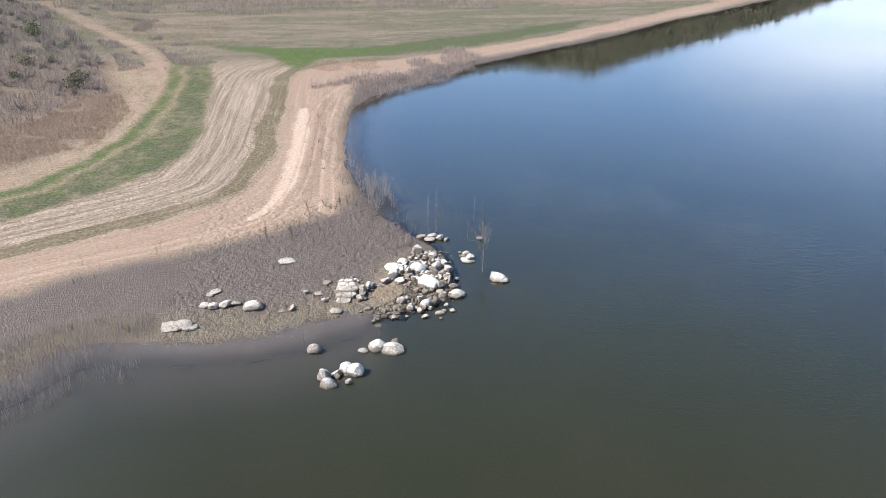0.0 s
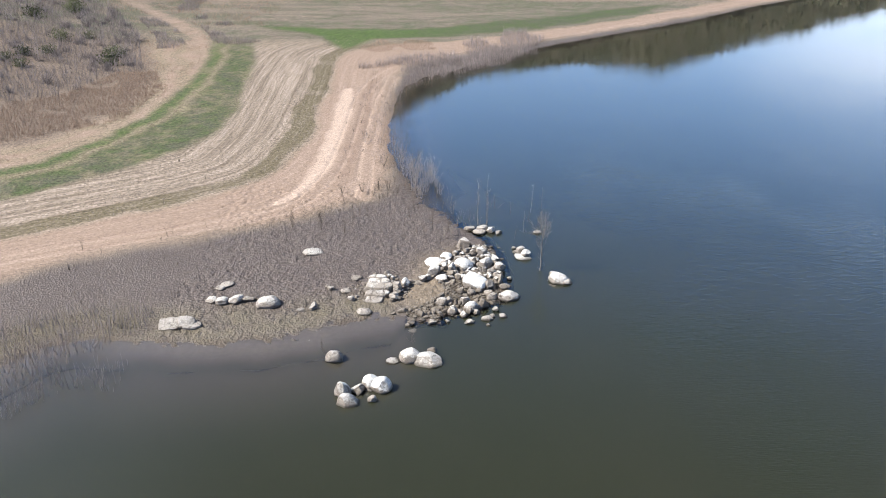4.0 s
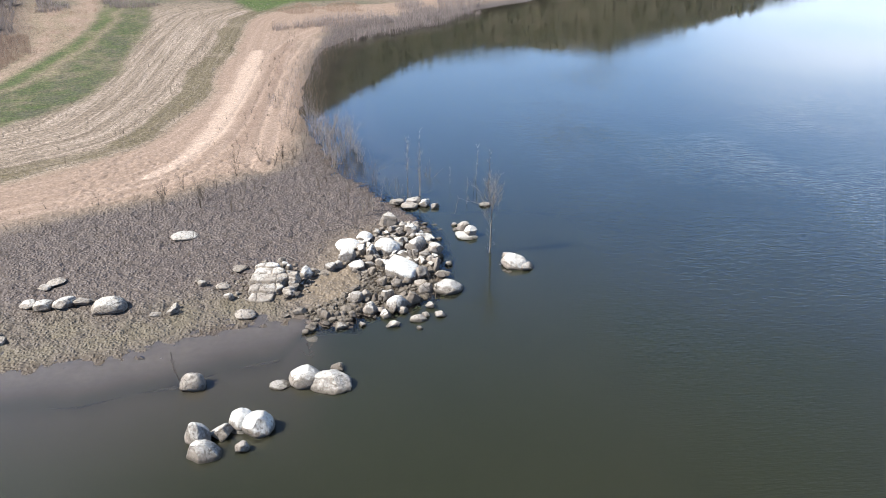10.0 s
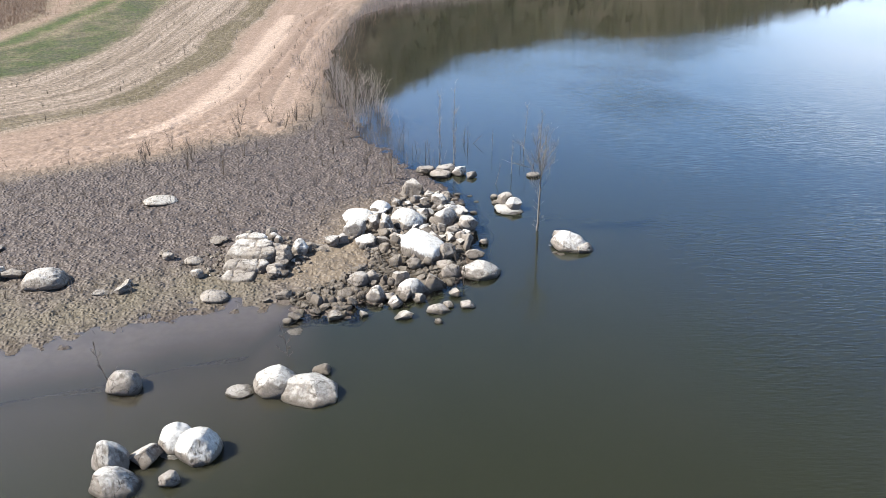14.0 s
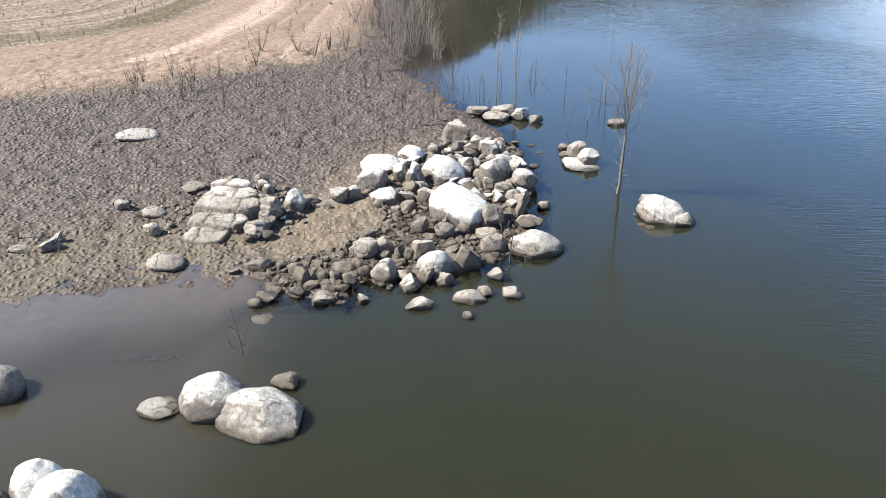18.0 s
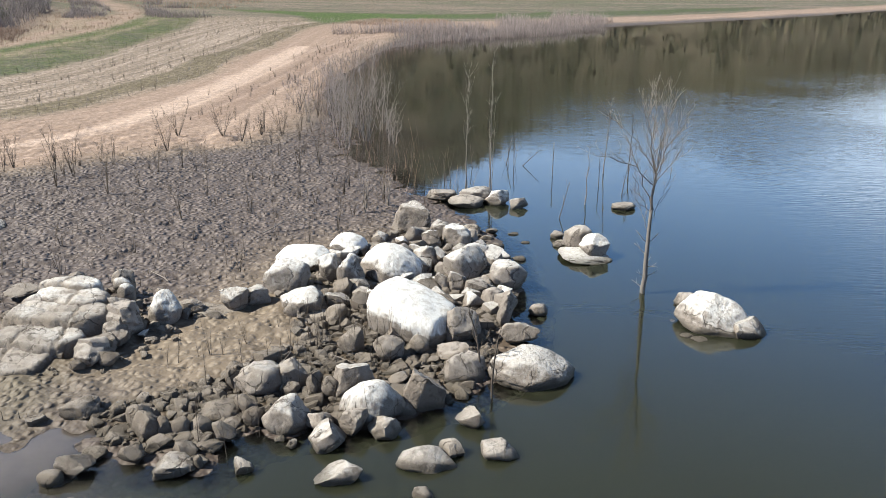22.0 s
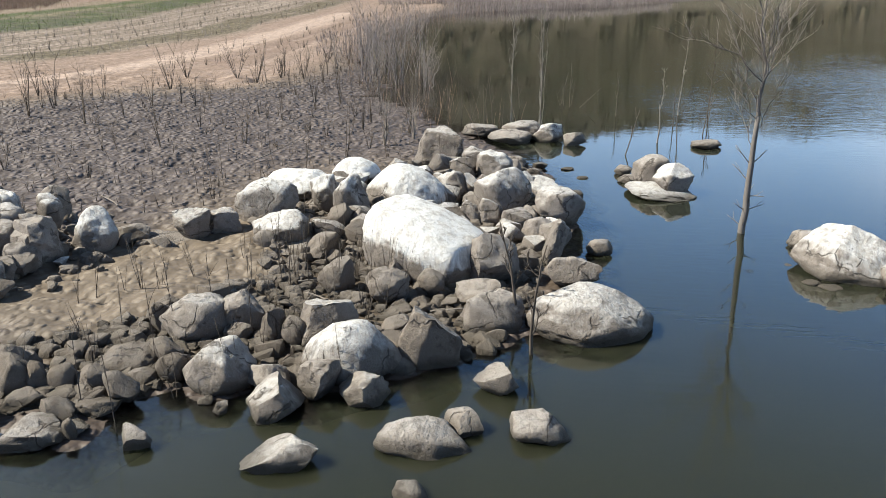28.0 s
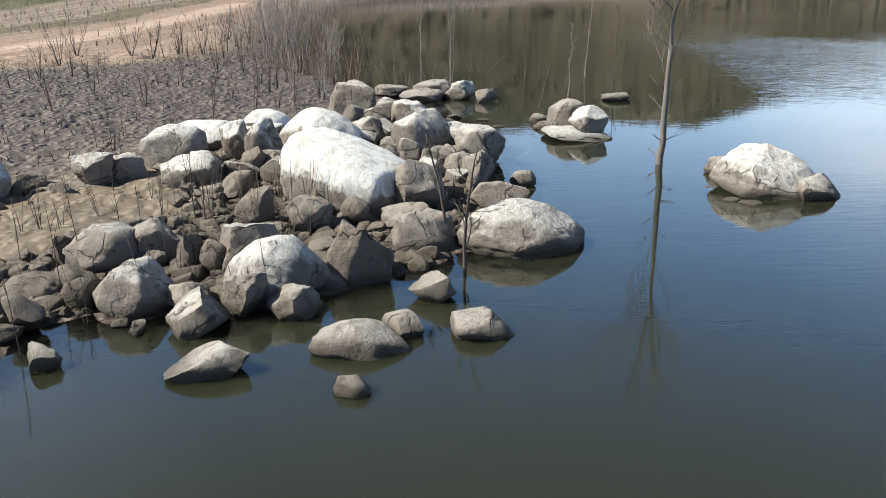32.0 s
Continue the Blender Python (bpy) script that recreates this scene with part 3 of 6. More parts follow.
    h = n_math(nt, "ADD", n_math(nt, "MULTIPLY", b, 1.2), n_math(nt, "MULTIPLY", c, 0.10))
    h = n_math(nt, "ADD", h, n_math(nt, "MULTIPLY", n_noise(nt, pos, 22.0, 5, 0.6), 0.35))
    h = n_math(nt, "MULTIPLY", h, n_range(nt, w, 0.0, 1.0, 1.0, 0.7))
    h = n_math(nt, "SUBTRACT", h, n_math(nt, "MULTIPLY", seam, n_range(nt, w, 0.2, 0.9, 0.5, 0.0)))
    link(nt, n_bump(nt, h, 1.0, 0.055), bs.inputs["Normal"])
    return m


def stem_material(name, a, b, rough=0.9):
    m, nt, bs = material(name)
    geo = nt.nodes.new("ShaderNodeNewGeometry")
    n = n_noise(nt, geo.outputs["Position"], 6.0, 4, 0.6)
    f = n_math(nt, "ADD", n_math(nt, "MULTIPLY", n, 0.5), n_math(nt, "MULTIPLY", geo.outputs["Random Per Island"], 0.6))
    link(nt, n_mix(nt, n_range(nt, f, 0.2, 0.9, smoothstep=False), a, b), bs.inputs["Base Color"])
    bs.inputs["Roughness"].default_value = rough
    bs.inputs["Specular IOR Level"].default_value = 0.2
    return m


M_GROUND, M_WATER, M_ROCK = ground_material(), water_material(), rock_material()
M_BARK = stem_material("bleached_bark", (0.0936, 0.0792, 0.0684), (0.245, 0.216, 0.191))
M_TRUNK = stem_material("weathered_trunk", (0.072, 0.0634, 0.0562), (0.209, 0.189, 0.173))
M_TWIG = stem_material("dead_twig", (0.0432, 0.0346, 0.0288), (0.122, 0.101, 0.0828))
M_REED = stem_material("dry_reed", (0.144, 0.119, 0.101), (0.288, 0.252, 0.223))
M_WEED = stem_material("brown_weed", (0.144, 0.0972, 0.072), (0.288, 0.205, 0.155))
M_BUSH = stem_material("grey_brush", (0.151, 0.126, 0.119), (0.317, 0.277, 0.259))
M_BRUSH = stem_material("purple_brush", (0.104, 0.085, 0.0821), (0.245, 0.209, 0.2))
M_LEAF = stem_material("olive_leaf", (0.0504, 0.0576, 0.0288), (0.108, 0.115, 0.0576))
M_WOODS = stem_material("hill_scrub", (0.0612, 0.0576, 0.036), (0.119, 0.102, 0.0734))
M_GRASS = stem_material("turf_blade", (0.0648, 0.0936, 0.0288), (0.137, 0.158, 0.0576))


# ---------------------------------------------------------------- ground and water
def axis(*runs):
    """Grid lines from (start, end, step) runs."""
    v = []
    for a, b, s in runs:
        v.extend(np.linspace(a, b, max(2, int(round((b - a) / s)) + 1))[:-1])
    v.append(runs[-1][1])
    return np.array(v)


XS = axis((-3000, -800, 200), (-800, -300, 40), (-300, -130, 10), (-130, -76, 1.5), (-76, -34, 0.5), (-34, -3, 0.085), (-3, 60, 0.9), (60, 200, 4),
          (200, 500, 15), (500, 1000, 60), (1000, 3500, 250))
YS = axis((-2500, -900, 200), (-900, -200, 60), (-200, -50, 8), (-50, -13, 1.0), (-13, 6, 0.085), (6, 27, 0.15), (27, 110, 0.6), (110, 180, 1.6), (180, 450, 6),
          (450, 900, 30), (900, 3500, 260))


def sheet(name, P, z, keep, mat):
    nx, ny = len(XS), len(YS)
    i = np.arange(ny - 1)[:, None] * nx + np.arange(nx - 1)[None, :]
    q = np.stack([i, i + 1, i + 1 + nx, i + nx], -1).reshape(-1, 4)
    q = q[keep[q].any(1)]
    used = np.unique(q)
    remap = np.full(len(P), -1)
    remap[used] = np.arange(len(used))
    q = remap[q]
    me = bpy.data.meshes.new(name)
    me.vertices.add(len(used))
    me.vertices.foreach_set("co", np.column_stack([P[used], z[used]]).astype(np.float32).ravel())
    me.loops.add(q.size)
    me.loops.foreach_set("vertex_index", q.ravel().astype(np.int32))
    me.polygons.add(len(q))
    me.polygons.foreach_set("loop_start", np.arange(0, q.size, 4, dtype=np.int32))
    me.polygons.foreach_set("use_smooth", np.ones(len(q), bool))
    me.materials.append(mat)
    me.update(calc_edges=True)
    me.validate()
    return new(name, me), used


def put_attr(me, name, values, kind="FLOAT"):
    a = me.attributes.new(name, kind, "POINT")
    values = np.asarray(values, np.float32)
    if kind == "FLOAT_COLOR":
        values = np.column_stack([values, np.ones(len(values), np.float32)])
        a.data.foreach_set("color", values.ravel())
    elif kind == "FLOAT_VECTOR":
        a.data.foreach_set("vector", values.ravel())
    else:
        a.data.foreach_set("value", values)


def build_land():
    gx, gy = np.meshgrid(XS, YS)
    P = np.column_stack([gx.ravel(), gy.ravel()])
    d = shore_dist(P)
    z = heights(P, d)
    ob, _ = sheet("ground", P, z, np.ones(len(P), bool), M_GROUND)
    tagged(ob, "drying lake shore with mud, sand tracks and grass", "ground", kind="structure")
    W = P + np.column_stack([value_noise(P, 5.0, 21), value_noise(P, 5.0, 22)]) * 0.7 + np.column_stack([value_noise(P, 1.1, 23), value_noise(P, 1.1, 24)]) * 0.25
    e1, e2, e3, e4, e5 = (seg_dist(W, e) for e in (EDGE_MUD, EDGE_SAND, EDGE_PALE, EDGE_GREEN, EDGE_PATH))
    north = smooth(92, 106, W[:, 1] + 0.05 * W[:, 0])
    s1, s2, s3, s4, s5 = smooth(-3.2, 1.0, e1), smooth(-0.8, 0.8, e2), smooth(-1, 1, e3), smooth(-1, 1, e4), smooth(-1.5, 1.5, e5)
    mud = (1 - s1)
    sand = s1 * (1 - s2)
    pale = s2 * (1 - s3) * (1 - north)
    green = s3 * (1 - s4) * (1 - north)
    # a bare lane runs inside the green band
    lane = np.abs(e4 - (-3.2))
    green *= 1 - 0.75 * np.exp(-(lane / 0.9) ** 2)
    green *= np.clip(0.95 + 0.3 * value_noise(P, 2.6, 35) + 0.3 * value_noise(P, 0.9, 36), 0.15, 1)
    gp = inside(W, GREEN_PATCH)
    gd = np.abs(seg_dist(W, GREEN_PATCH, True))
    green = np.maximum(green, np.where(gp, smooth(0, 3.0, gd), 0))
    path = s4 * (1 - s5) * (1 - 0.85 * north)
    weed = s5 * (1 - north) * (W[:, 1] < 112)
    sand = np.maximum(sand, path * np.clip(0.42 + 0.4 * np.sin(e5 * 1.5 + 2.2 * value_noise(P, 7, 37)) + 0.45 * value_noise(P, 3, 31) + 0.3 * value_noise(P, 0.9, 32), 0, 1))
    lane_d = np.abs(seg_dist(W, LANE))
    sand = np.maximum(sand, np.exp(-(lane_d / 2.4) ** 4) * np.clip(0.75 + 0.4 * value_noise(P, 2.0, 38), 0, 1))
    W2 = P + 0.25 * np.column_stack([value_noise(P, 3.0, 27), value_noise(P, 3.0, 28)])
    strip = 0.95 * np.exp(-(seg_dist(W2, STRIP) / (0.55 + 0.75 * smooth(16, 30, P[:, 1]) * smooth(72, 60, P[:, 1]))) ** 4)
    tr = np.abs(seg_dist(W2, TRACK))
    strip = np.maximum(strip, 0.30 * np.exp(-((tr - 0.9) / 0.35) ** 2) * s1)
    trs = np.abs(seg_dist(W2, TRACK_SHORE))
    strip = np.maximum(strip, 0.28 * np.exp(-((trs - 0.75) / 0.4) ** 2))
    sand = np.maximum(sand, 0.85 * np.exp(-(trs / 1.7) ** 4))
    mud = np.minimum(mud, 1 - sand)
    rust = np.exp(-(seg_dist(W2, RUST) / 1.05) ** 4) * np.clip(0.75 + 0.4 * value_noise(P, 1.5, 48), 0, 1)
    R = np.hypot(P[:, 0] + 8, P[:, 1] + 30)
    hill = np.maximum(smooth(225, 255, R) * (P[:, 1] > 60), smooth(-236, -256, P[:, 1]))
    meadow = north * (1 - s1 * (1 - s2))
    wet = smooth(0.9, -0.15, d + 0.5 * value_noise(P, 1.2, 33) + 0.25 * value_noise(P, 0.4, 34))
    soil = np.exp(-(((P[:, 0] + 11.6) / 3.2) ** 2 + ((P[:, 1] + 5.2) / 2.6) ** 2) ** 2) + np.exp(-(((P[:, 0] + 8.0) / 4.5) ** 2 + ((P[:, 1] + 1.5) / 5.5) ** 2) ** 2)
    soil = np.clip(soil, 0, 1)
    # band coordinate: across the level lines fast, along them slowly
    u = seg_dist(P + 0.22 * np.column_stack([value_noise(P, 9.0, 25), value_noise(P, 9.0, 26)]), EDGE_SAND)
    v = P[:, 0] * 0.012 + P[:, 1] * 0.018
    grassy = np.exp(-((e2 - 2.2) / 2.0) ** 4) * (0.95 + 0.4 * value_noise(P, 4.0, 41))
    me = ob.data
    put_attr(me, "zone_a", np.column_stack([mud, sand, strip]), "FLOAT_COLOR")
    put_attr(me, "zone_b", np.column_stack([pale, green, weed]), "FLOAT_COLOR")
    put_attr(me, "zone_c", np.column_stack([wet, hill, meadow]), "FLOAT_COLOR")
    put_attr(me, "band", np.column_stack([u * 0.8, v, v * 0]), "FLOAT_VECTOR")
    put_attr(me, "grassy", grassy)
    put_attr(me, "soil", soil)
    put_attr(me, "rust", rust)
    put_attr(me, "algae", np.exp(-((d - 2.2 - 1.2 * value_noise(P, 4.0, 47)) / 3.0) ** 2) * smooth(-8, -15, P[:, 0]) * smooth(6, -2, P[:, 1]))
    put_attr(me, "lush", np.where(gp, 0.75 * smooth(0, 3, gd) * (0.15 + 0.85 * smooth(12, -22, P[:, 0])), 0.05 + 0.5 * np.exp(-((e4 + 1.6) / 1.8) ** 2)))
    # mask for the shade painted on the ground inside the pile
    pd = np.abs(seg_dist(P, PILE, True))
    put_attr(me, "crevice_shade", np.where(inside(P, PILE), smooth(-0.2, 0.8, pd), 0))
    # the water lies level over the lake bed
    ob, used = sheet("water", P, np.zeros(len(P)), z < 0.12, M_WATER)
    tagged(ob, "calm dark olive lake water mirroring sky and hills", "water", kind="structure")
    put_attr(ob.data, "depth", np.maximum(-z[used], 0))
    put_attr(ob.data, "silt", smooth(-10.5, -14, P[used, 0]) * smooth(-15, -1.0, d[used]) * smooth(14, 4, P[used, 1]) + 0.55 * smooth(-11, -0.5, d[used]) * smooth(8, 18, P[used, 1]) * smooth(6, -4, P[used, 0]))
    ex = P[used, 0] + 2.5 * value_noise(P[used], 14, 45) + 1.2 * value_noise(P[used], 4, 46)
    put_attr(ob.data, "open_water", np.clip(np.maximum(smooth(1.5, 13, ex), 0.35 * smooth(5, 17, P[used, 1] + 0.5 * ex) * smooth(-8, 2, ex)) * (1 - 0.93 * smooth(24, 70, np.hypot(P[used, 0], P[used, 1]))), 0, 1))


build_land()


# ---------------------------------------------------------------- building helpers
class Tubes:
    """Tapered many-sided stems gathered into one mesh."""

    def __init__(self):
        self.v, self.f, self.starts = [], [], []

    def add(self, pts, radii, sides=4):
        k0 = len(self.v)
        self.starts.append(k0)
        n = len(pts)
        for i, (p, r) in enumerate(zip(pts, radii)):
            a = Vector(pts[min(i + 1, n - 1)]) - Vector(pts[max(i - 1, 0)])
            a = a.normalized() if a.length > 1e-9 else Vector((0, 0, 1))
            s = a.cross(Vector((0.31, 0.95, 0.05))).normalized()
            b = a.cross(s)
            for j in range(sides):
                t = 2 * math.pi * j / sides
                q = Vector(p) + s * (math.cos(t) * r) + b * (math.sin(t) * r)
                self.v.append(tuple(q))
        for i in range(n - 1):
            for j in range(sides):
                a, b = k0 + i * sides + j, k0 + i * sides + (j + 1) % sides
                self.f.append((a, b, b + sides, a + sides))
        self.f.append(tuple(range(k0 + (n - 1) * sides, k0 + n * sides)))

    def mesh(self, name, mat, joined=False):
        if joined:  # each stem is tied to the nearest point of those before it
            V = np.array(self.v)
            for k in self.starts[1:]:
                near = int(((V[:k] - V[k]) ** 2).sum(1).argmin())
                self.f.append((k, k + 1, near))
        me = bpy.data.meshes.new(name)
        me.from_pydata(self.v, [], self.f)
        me.polygons.foreach_set("use_smooth", np.ones(len(self.f), bool))
        me.materials.append(mat)
        return me


def bend(rng, start, way, length, steps, wobble, lift=0.0):
    """A crooked line of points."""
    p, w, out = Vector(start), Vector(way).normalized(), [tuple(start)]
    for _ in range(steps):
        w = (w + Vector((rng.uniform(-1, 1), rng.uniform(-1, 1), rng.uniform(-1, 1))) * wobble + Vector((0, 0, lift))).normalized()
        p = p + w * (length / steps)
        out.append(tuple(p))
    return out


def taper(r0, r1, n):
    return [r0 + (r1 - r0) * i / (n - 1) for i in range(n)]


# ---------------------------------------------------------------- stones
def stone_mesh(name, seed, kind, level):
    """l: layered ledge, o: smooth loaf, r: rounded boulder, a: broken block, s: wedge, t: tent, b: low bedded slab. Unit size, origin at its foot."""
    rng = random.Random(seed)
    bm = bmesh.new()
    bmesh.ops.create_icosphere(bm, subdivisions=level, radius=1.0)
    cuts = []
    nplanes = {"w": 4, "l": 8, "o": 7, "r": 12, "a": 13, "s": 10, "b": 10, "p": 6, "t": 9}[kind]
    for _ in range(nplanes):
        n = Vector((rng.gauss(0, 1), rng.gauss(0, 1), rng.gauss(0, 0.9))).normalized()
        lo, hi = {"w": (0.84, 1.0), "l": (0.66, 0.95), "o": (0.74, 0.95), "r": (0.62, 0.88), "a": (0.46, 0.74), "s": (0.48, 0.8), "p": (0.74, 0.95), "b": (0.66, 0.95), "t": (0.66, 0.92)}[kind]
        cuts.append((n, rng.uniform(lo, hi)))
    if kind == "s":
        cuts.append((Vector((-0.55, rng.uniform(-0.2, 0.2), 0.83)).normalized(), 0.32))
        cuts.append((Vector((0.8, rng.uniform(-0.3, 0.3), 0.5)).normalized(), 0.55))
    if kind == "b":
        cuts.append((Vector((rng.uniform(-0.1, 0.1), -0.15, 1)).normalized(), 0.55))
    soft = {"w": 0.2, "l": 0.04, "o": 0.12, "r": 0.06, "a": 0.045, "s": 0.04, "b": 0.02, "p": 0.06, "t": 0.05}[kind]
    boxy = {"w": 0.42, "l": 0.6, "o": 0.25, "r": 0.38, "a": 0.6, "s": 0.55, "b": 0.8, "p": 0.62, "t": 0.3}[kind]
    off = Vector((rng.uniform(-50, 50), rng.uniform(-50, 50), rng.uniform(-50, 50)))
    turn = Euler((rng.uniform(-0.35, 0.35), rng.uniform(-0.35, 0.35), rng.uniform(0, 1.5)) if kind not in "blwp" else (0, 0, rng.uniform(-0.1, 0.1))).to_matrix()
    back = turn.transposed()
    for v in bm.verts:
        p = turn @ v.co
        m = max(abs(p.x), abs(p.y), abs(p.z))
        p = back @ p.lerp(p / m * 0.86, boxy)
        for n, c in cuts:
            e = p.dot(n) - c
            if e > 0:
                p -= n * (e - soft * (1 - math.exp(-e / soft)))
        amp = 0.052 if kind in "ra" else 0.04 if kind not in "owp" else 0.035
        q = p.normalized()
        p += q * (noise.noise(p * 1.4 + off) * amp * 1.3 + noise.noise(p * 3.6 + off) * amp * 0.85 + noise.noise(p * 8.0 + off) * amp * 0.35 + (noise.noise(p * 17.0 + off) * amp * 0.4 if level > 3 else 0))
        if kind not in "w":
            p += q * (abs(noise.noise(p * 2.1 + off * 1.3)) - 0.22) * amp * (2.1 if kind in "ras" else 0.9)
        # a few cracks
        r1 = abs(noise.noise(p * 1.1 - off) + 0.12 * noise.noise(p * 5.0 + off))
        if r1 < 0.03 and level > 2 and kind != "w":
            p -= q * (0.055 * (1 - r1 / 0.035))
        if kind == "w":
            p.z *= 1.0 - 0.18 * p.x if p.z > 0 else 1.0
            p.x = max(p.x, -0.84 + 0.16 * p.z)
        if kind == "t":
            k = 1 - 0.44 * max(p.z, -0.6)
            p = Vector((p.x * k - 0.18 * p.z, p.y * k, p.z))
        if kind == "o":
            p = Vector((p.x * (1 - 0.28 * p.z), p.y * (1 - 0.28 * p.z), p.z))
        if kind in "blp":
            st = (p.z * 2.6 + 0.35 * noise.noise(p * 0.9 + off)) % 1.0
            inset = 1 - 0.085 * math.exp(-((st - 0.5) / 0.10) ** 2)
            p = Vector((p.x * inset, p.y * inset, p.z))
        v.co = p
    lo = [min(v.co[i] for v in bm.verts) for i in range(3)]
    hi = [max(v.co[i] for v in bm.verts) for i in range(3)]
    for v in bm.verts:
        for i in range(3):
            v.co[i] = (v.co[i] - (lo[i] + hi[i]) / 2) / (hi[i] - lo[i])
        v.co.z += 0.5
    for f in bm.faces:
        f.smooth = True
    me = bpy.data.meshes.new(name)
    bm.to_mesh(me)
    bm.free()
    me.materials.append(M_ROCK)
    if kind in "asl":
        me.set_sharp_from_angle(angle=radians(38))
    return me


def splash(me, g):
    a = me.attributes.new("splash", "FLOAT", "POINT")
    co = np.empty(len(me.vertices) * 3, np.float32)
    me.vertices.foreach_get("co", co)
    co = co.reshape(-1, 3)
    v = np.full(len(co), g, np.float32)
    if g > 0.3:  # the splashes stop short of the foot, in an uneven line
        line = (0.44 if g > 0.95 else 0.36) + 0.07 * np.sin(co[:, 0] * 9 + g * 40) + 0.05 * np.sin(co[:, 1] * 17 + co[:, 0] * 23)
        v = v - 0.75 * (1 - smooth(line - 0.22, line + 0.22, co[:, 2])) * g
    a.data.foreach_set("value", v.astype(np.float32))
    return me


STONES = []


def rock(x, y, z, w, d, h, g, kind, tilt=0.0, dip=0.0, spin=0.0, seed=0):
    """One stone: foot, width, depth, height, whiteness, kind."""
    k = seed or int(abs(x) * 1370 + abs(y) * 731)
    rng = random.Random(900 + k)
    if -13 < x < -4 and inside(np.array([[x, y]]), PILE)[0] and z > 0.04:
        z, h = z - 0.15, h + 0.15
    if kind == "b":
        kind = "l"
    if g > 0.95:
        kind = "w"
    if kind == "r" and w > 1.9:
        kind = "o"
    if g < 0.07:
        g = -0.55
    elif g < 0.5:
        g += 0.05
    if -10 < x < -3.6 and -3.2 < y < 6 and z > 0:
        g = max(g, 0.32 + 0.16 * rng.random())
    if kind == "r" and g >= 0.8:
        kind = "o"
    if kind == "p":
        h *= 0.72
    if kind == "r" and k % 5 in (1, 3) and -13 < x < -4 and y < 4:
        kind = "a"
    if -14 < x < -9.3 and y < -6 and g < 0.25:
        g = -1.0
    if y < -5 and x > -13:
        g *= 0.9
    name = "stone_slab" if kind == "l" else "boulder" if w > 0.55 else "stone"
    me = splash(stone_mesh(name, 4000 + k, kind, 5 if w > 1.5 else 4 if w > 0.5 else 3), g)
    ob = new(name, me)
    sink = 0.16 if kind != "l" else 0.24
    H = h / (1 - sink * 0.5)
    ob.matrix_basis = pose(x, y, z - sink * H, dip + rng.uniform(-5, 5), tilt + rng.uniform(-5, 5), spin + rng.uniform(-14, 14)) @ Matrix.Diagonal((w * 1.07, d * 1.1, H * 1.04, 1))
    STONES.append((x, y, max(w, d) / 2))
    if g >= 0.8:
        lab = "rounded granite boulder almost wholly white with bird droppings"
    elif g >= 0.4:
        lab = "grey granite boulder with white droppings on top"
    elif kind == "l":
        lab = "low pale bedded granite slab lying in the mud"
    elif z < 0:
        lab = "grey weathered stone standing in shallow lake water"
    else:
        lab = "grey-brown weathered granite stone in the pile"
    tagged(ob, lab, "rock", group="stones of the point")
    return ob


rock(-6.84, -3.90, 0.24, 2.22, 1.55, 1.06, 1.00, 'r', 6, 0, -20, 7000)
rock(-10.39, 0.70, 0.35, 1.80, 1.53, 0.45, 0.90, 'r', -6)
rock(-9.18, 1.98, 0.35, 1.18, 1.00, 0.47, 0.85, 'r')
rock(-7.70, -0.20, 0.28, 1.92, 1.50, 0.92, 0.70, 'o', 12, 0, -20)
rock(-10.53, -1.40, 0.25, 1.32, 1.12, 0.84, 0.50, 'r')
rock(-11.56, -2.92, 0.22, 0.72, 0.61, 0.62, 0.35, 'r')
rock(-11.09, -2.51, 0.22, 0.73, 0.62, 0.50, 0.30, 'r')
rock(-9.40, -0.51, 0.30, 0.58, 0.49, 0.71, 0.70, 'r')
rock(-8.68, -0.98, 0.30, 0.77, 0.66, 0.85, 0.60, 'r')
rock(-9.76, -2.82, 0.22, 1.08, 0.92, 0.59, 0.50, 'r')
rock(-7.37, 4.56, 0.20, 1.40, 1.19, 0.97, 0.15, 'a')
rock(-7.03, 3.16, 0.20, 0.83, 0.70, 0.55, 0.10, 'r')
rock(-6.19, 3.36, 0.25, 0.78, 0.67, 0.60, 0.30, 'r')
rock(-5.70, 2.85, 0.25, 0.96, 0.82, 0.62, 0.55, 'r')
rock(-6.50, 2.65, 0.22, 0.62, 0.55, 0.55, 0.35, 'a')
rock(-5.40, 0.03, 0.25, 1.32, 1.12, 0.87, 0.50, 'r')
rock(-6.64, 0.77, 0.25, 0.76, 0.64, 0.60, 0.35, 'r')
rock(-6.22, 0.83, 0.30, 0.45, 0.38, 0.46, 0.40, 'a')
rock(-4.43, 1.85, 0.02, 0.97, 0.83, 0.41, 0.15, 'r')
rock(-4.15, -0.55, 0.02, 1.06, 0.95, 0.86, 0.38, 'r')
rock(-5.60, -1.05, 0.20, 0.55, 0.47, 0.52, 0.10, 'r')
rock(-6.07, -1.02, 0.20, 0.53, 0.45, 0.43, 0.05, 'r')
rock(-4.81, -0.88, 0.10, 0.47, 0.40, 0.40, 0.10, 'r')
rock(-4.60, -2.03, 0.10, 0.63, 0.53, 0.50, 0.10, 'r')
rock(-5.32, -4.40, 0.15, 1.05, 0.93, 0.90, 0.13, 'a', -14)
rock(-4.52, -3.25, 0.12, 0.36, 0.55, 0.78, 0.12, 'a', 24)
rock(-4.28, -2.59, 0.10, 0.61, 0.52, 0.69, 0.15, 'a')
rock(-3.98, -4.30, 0.02, 1.02, 0.62, 0.56, 0.14, 'a')
rock(-3.84, -6.08, -0.05, 1.92, 1.50, 0.76, 0.42, 'r')
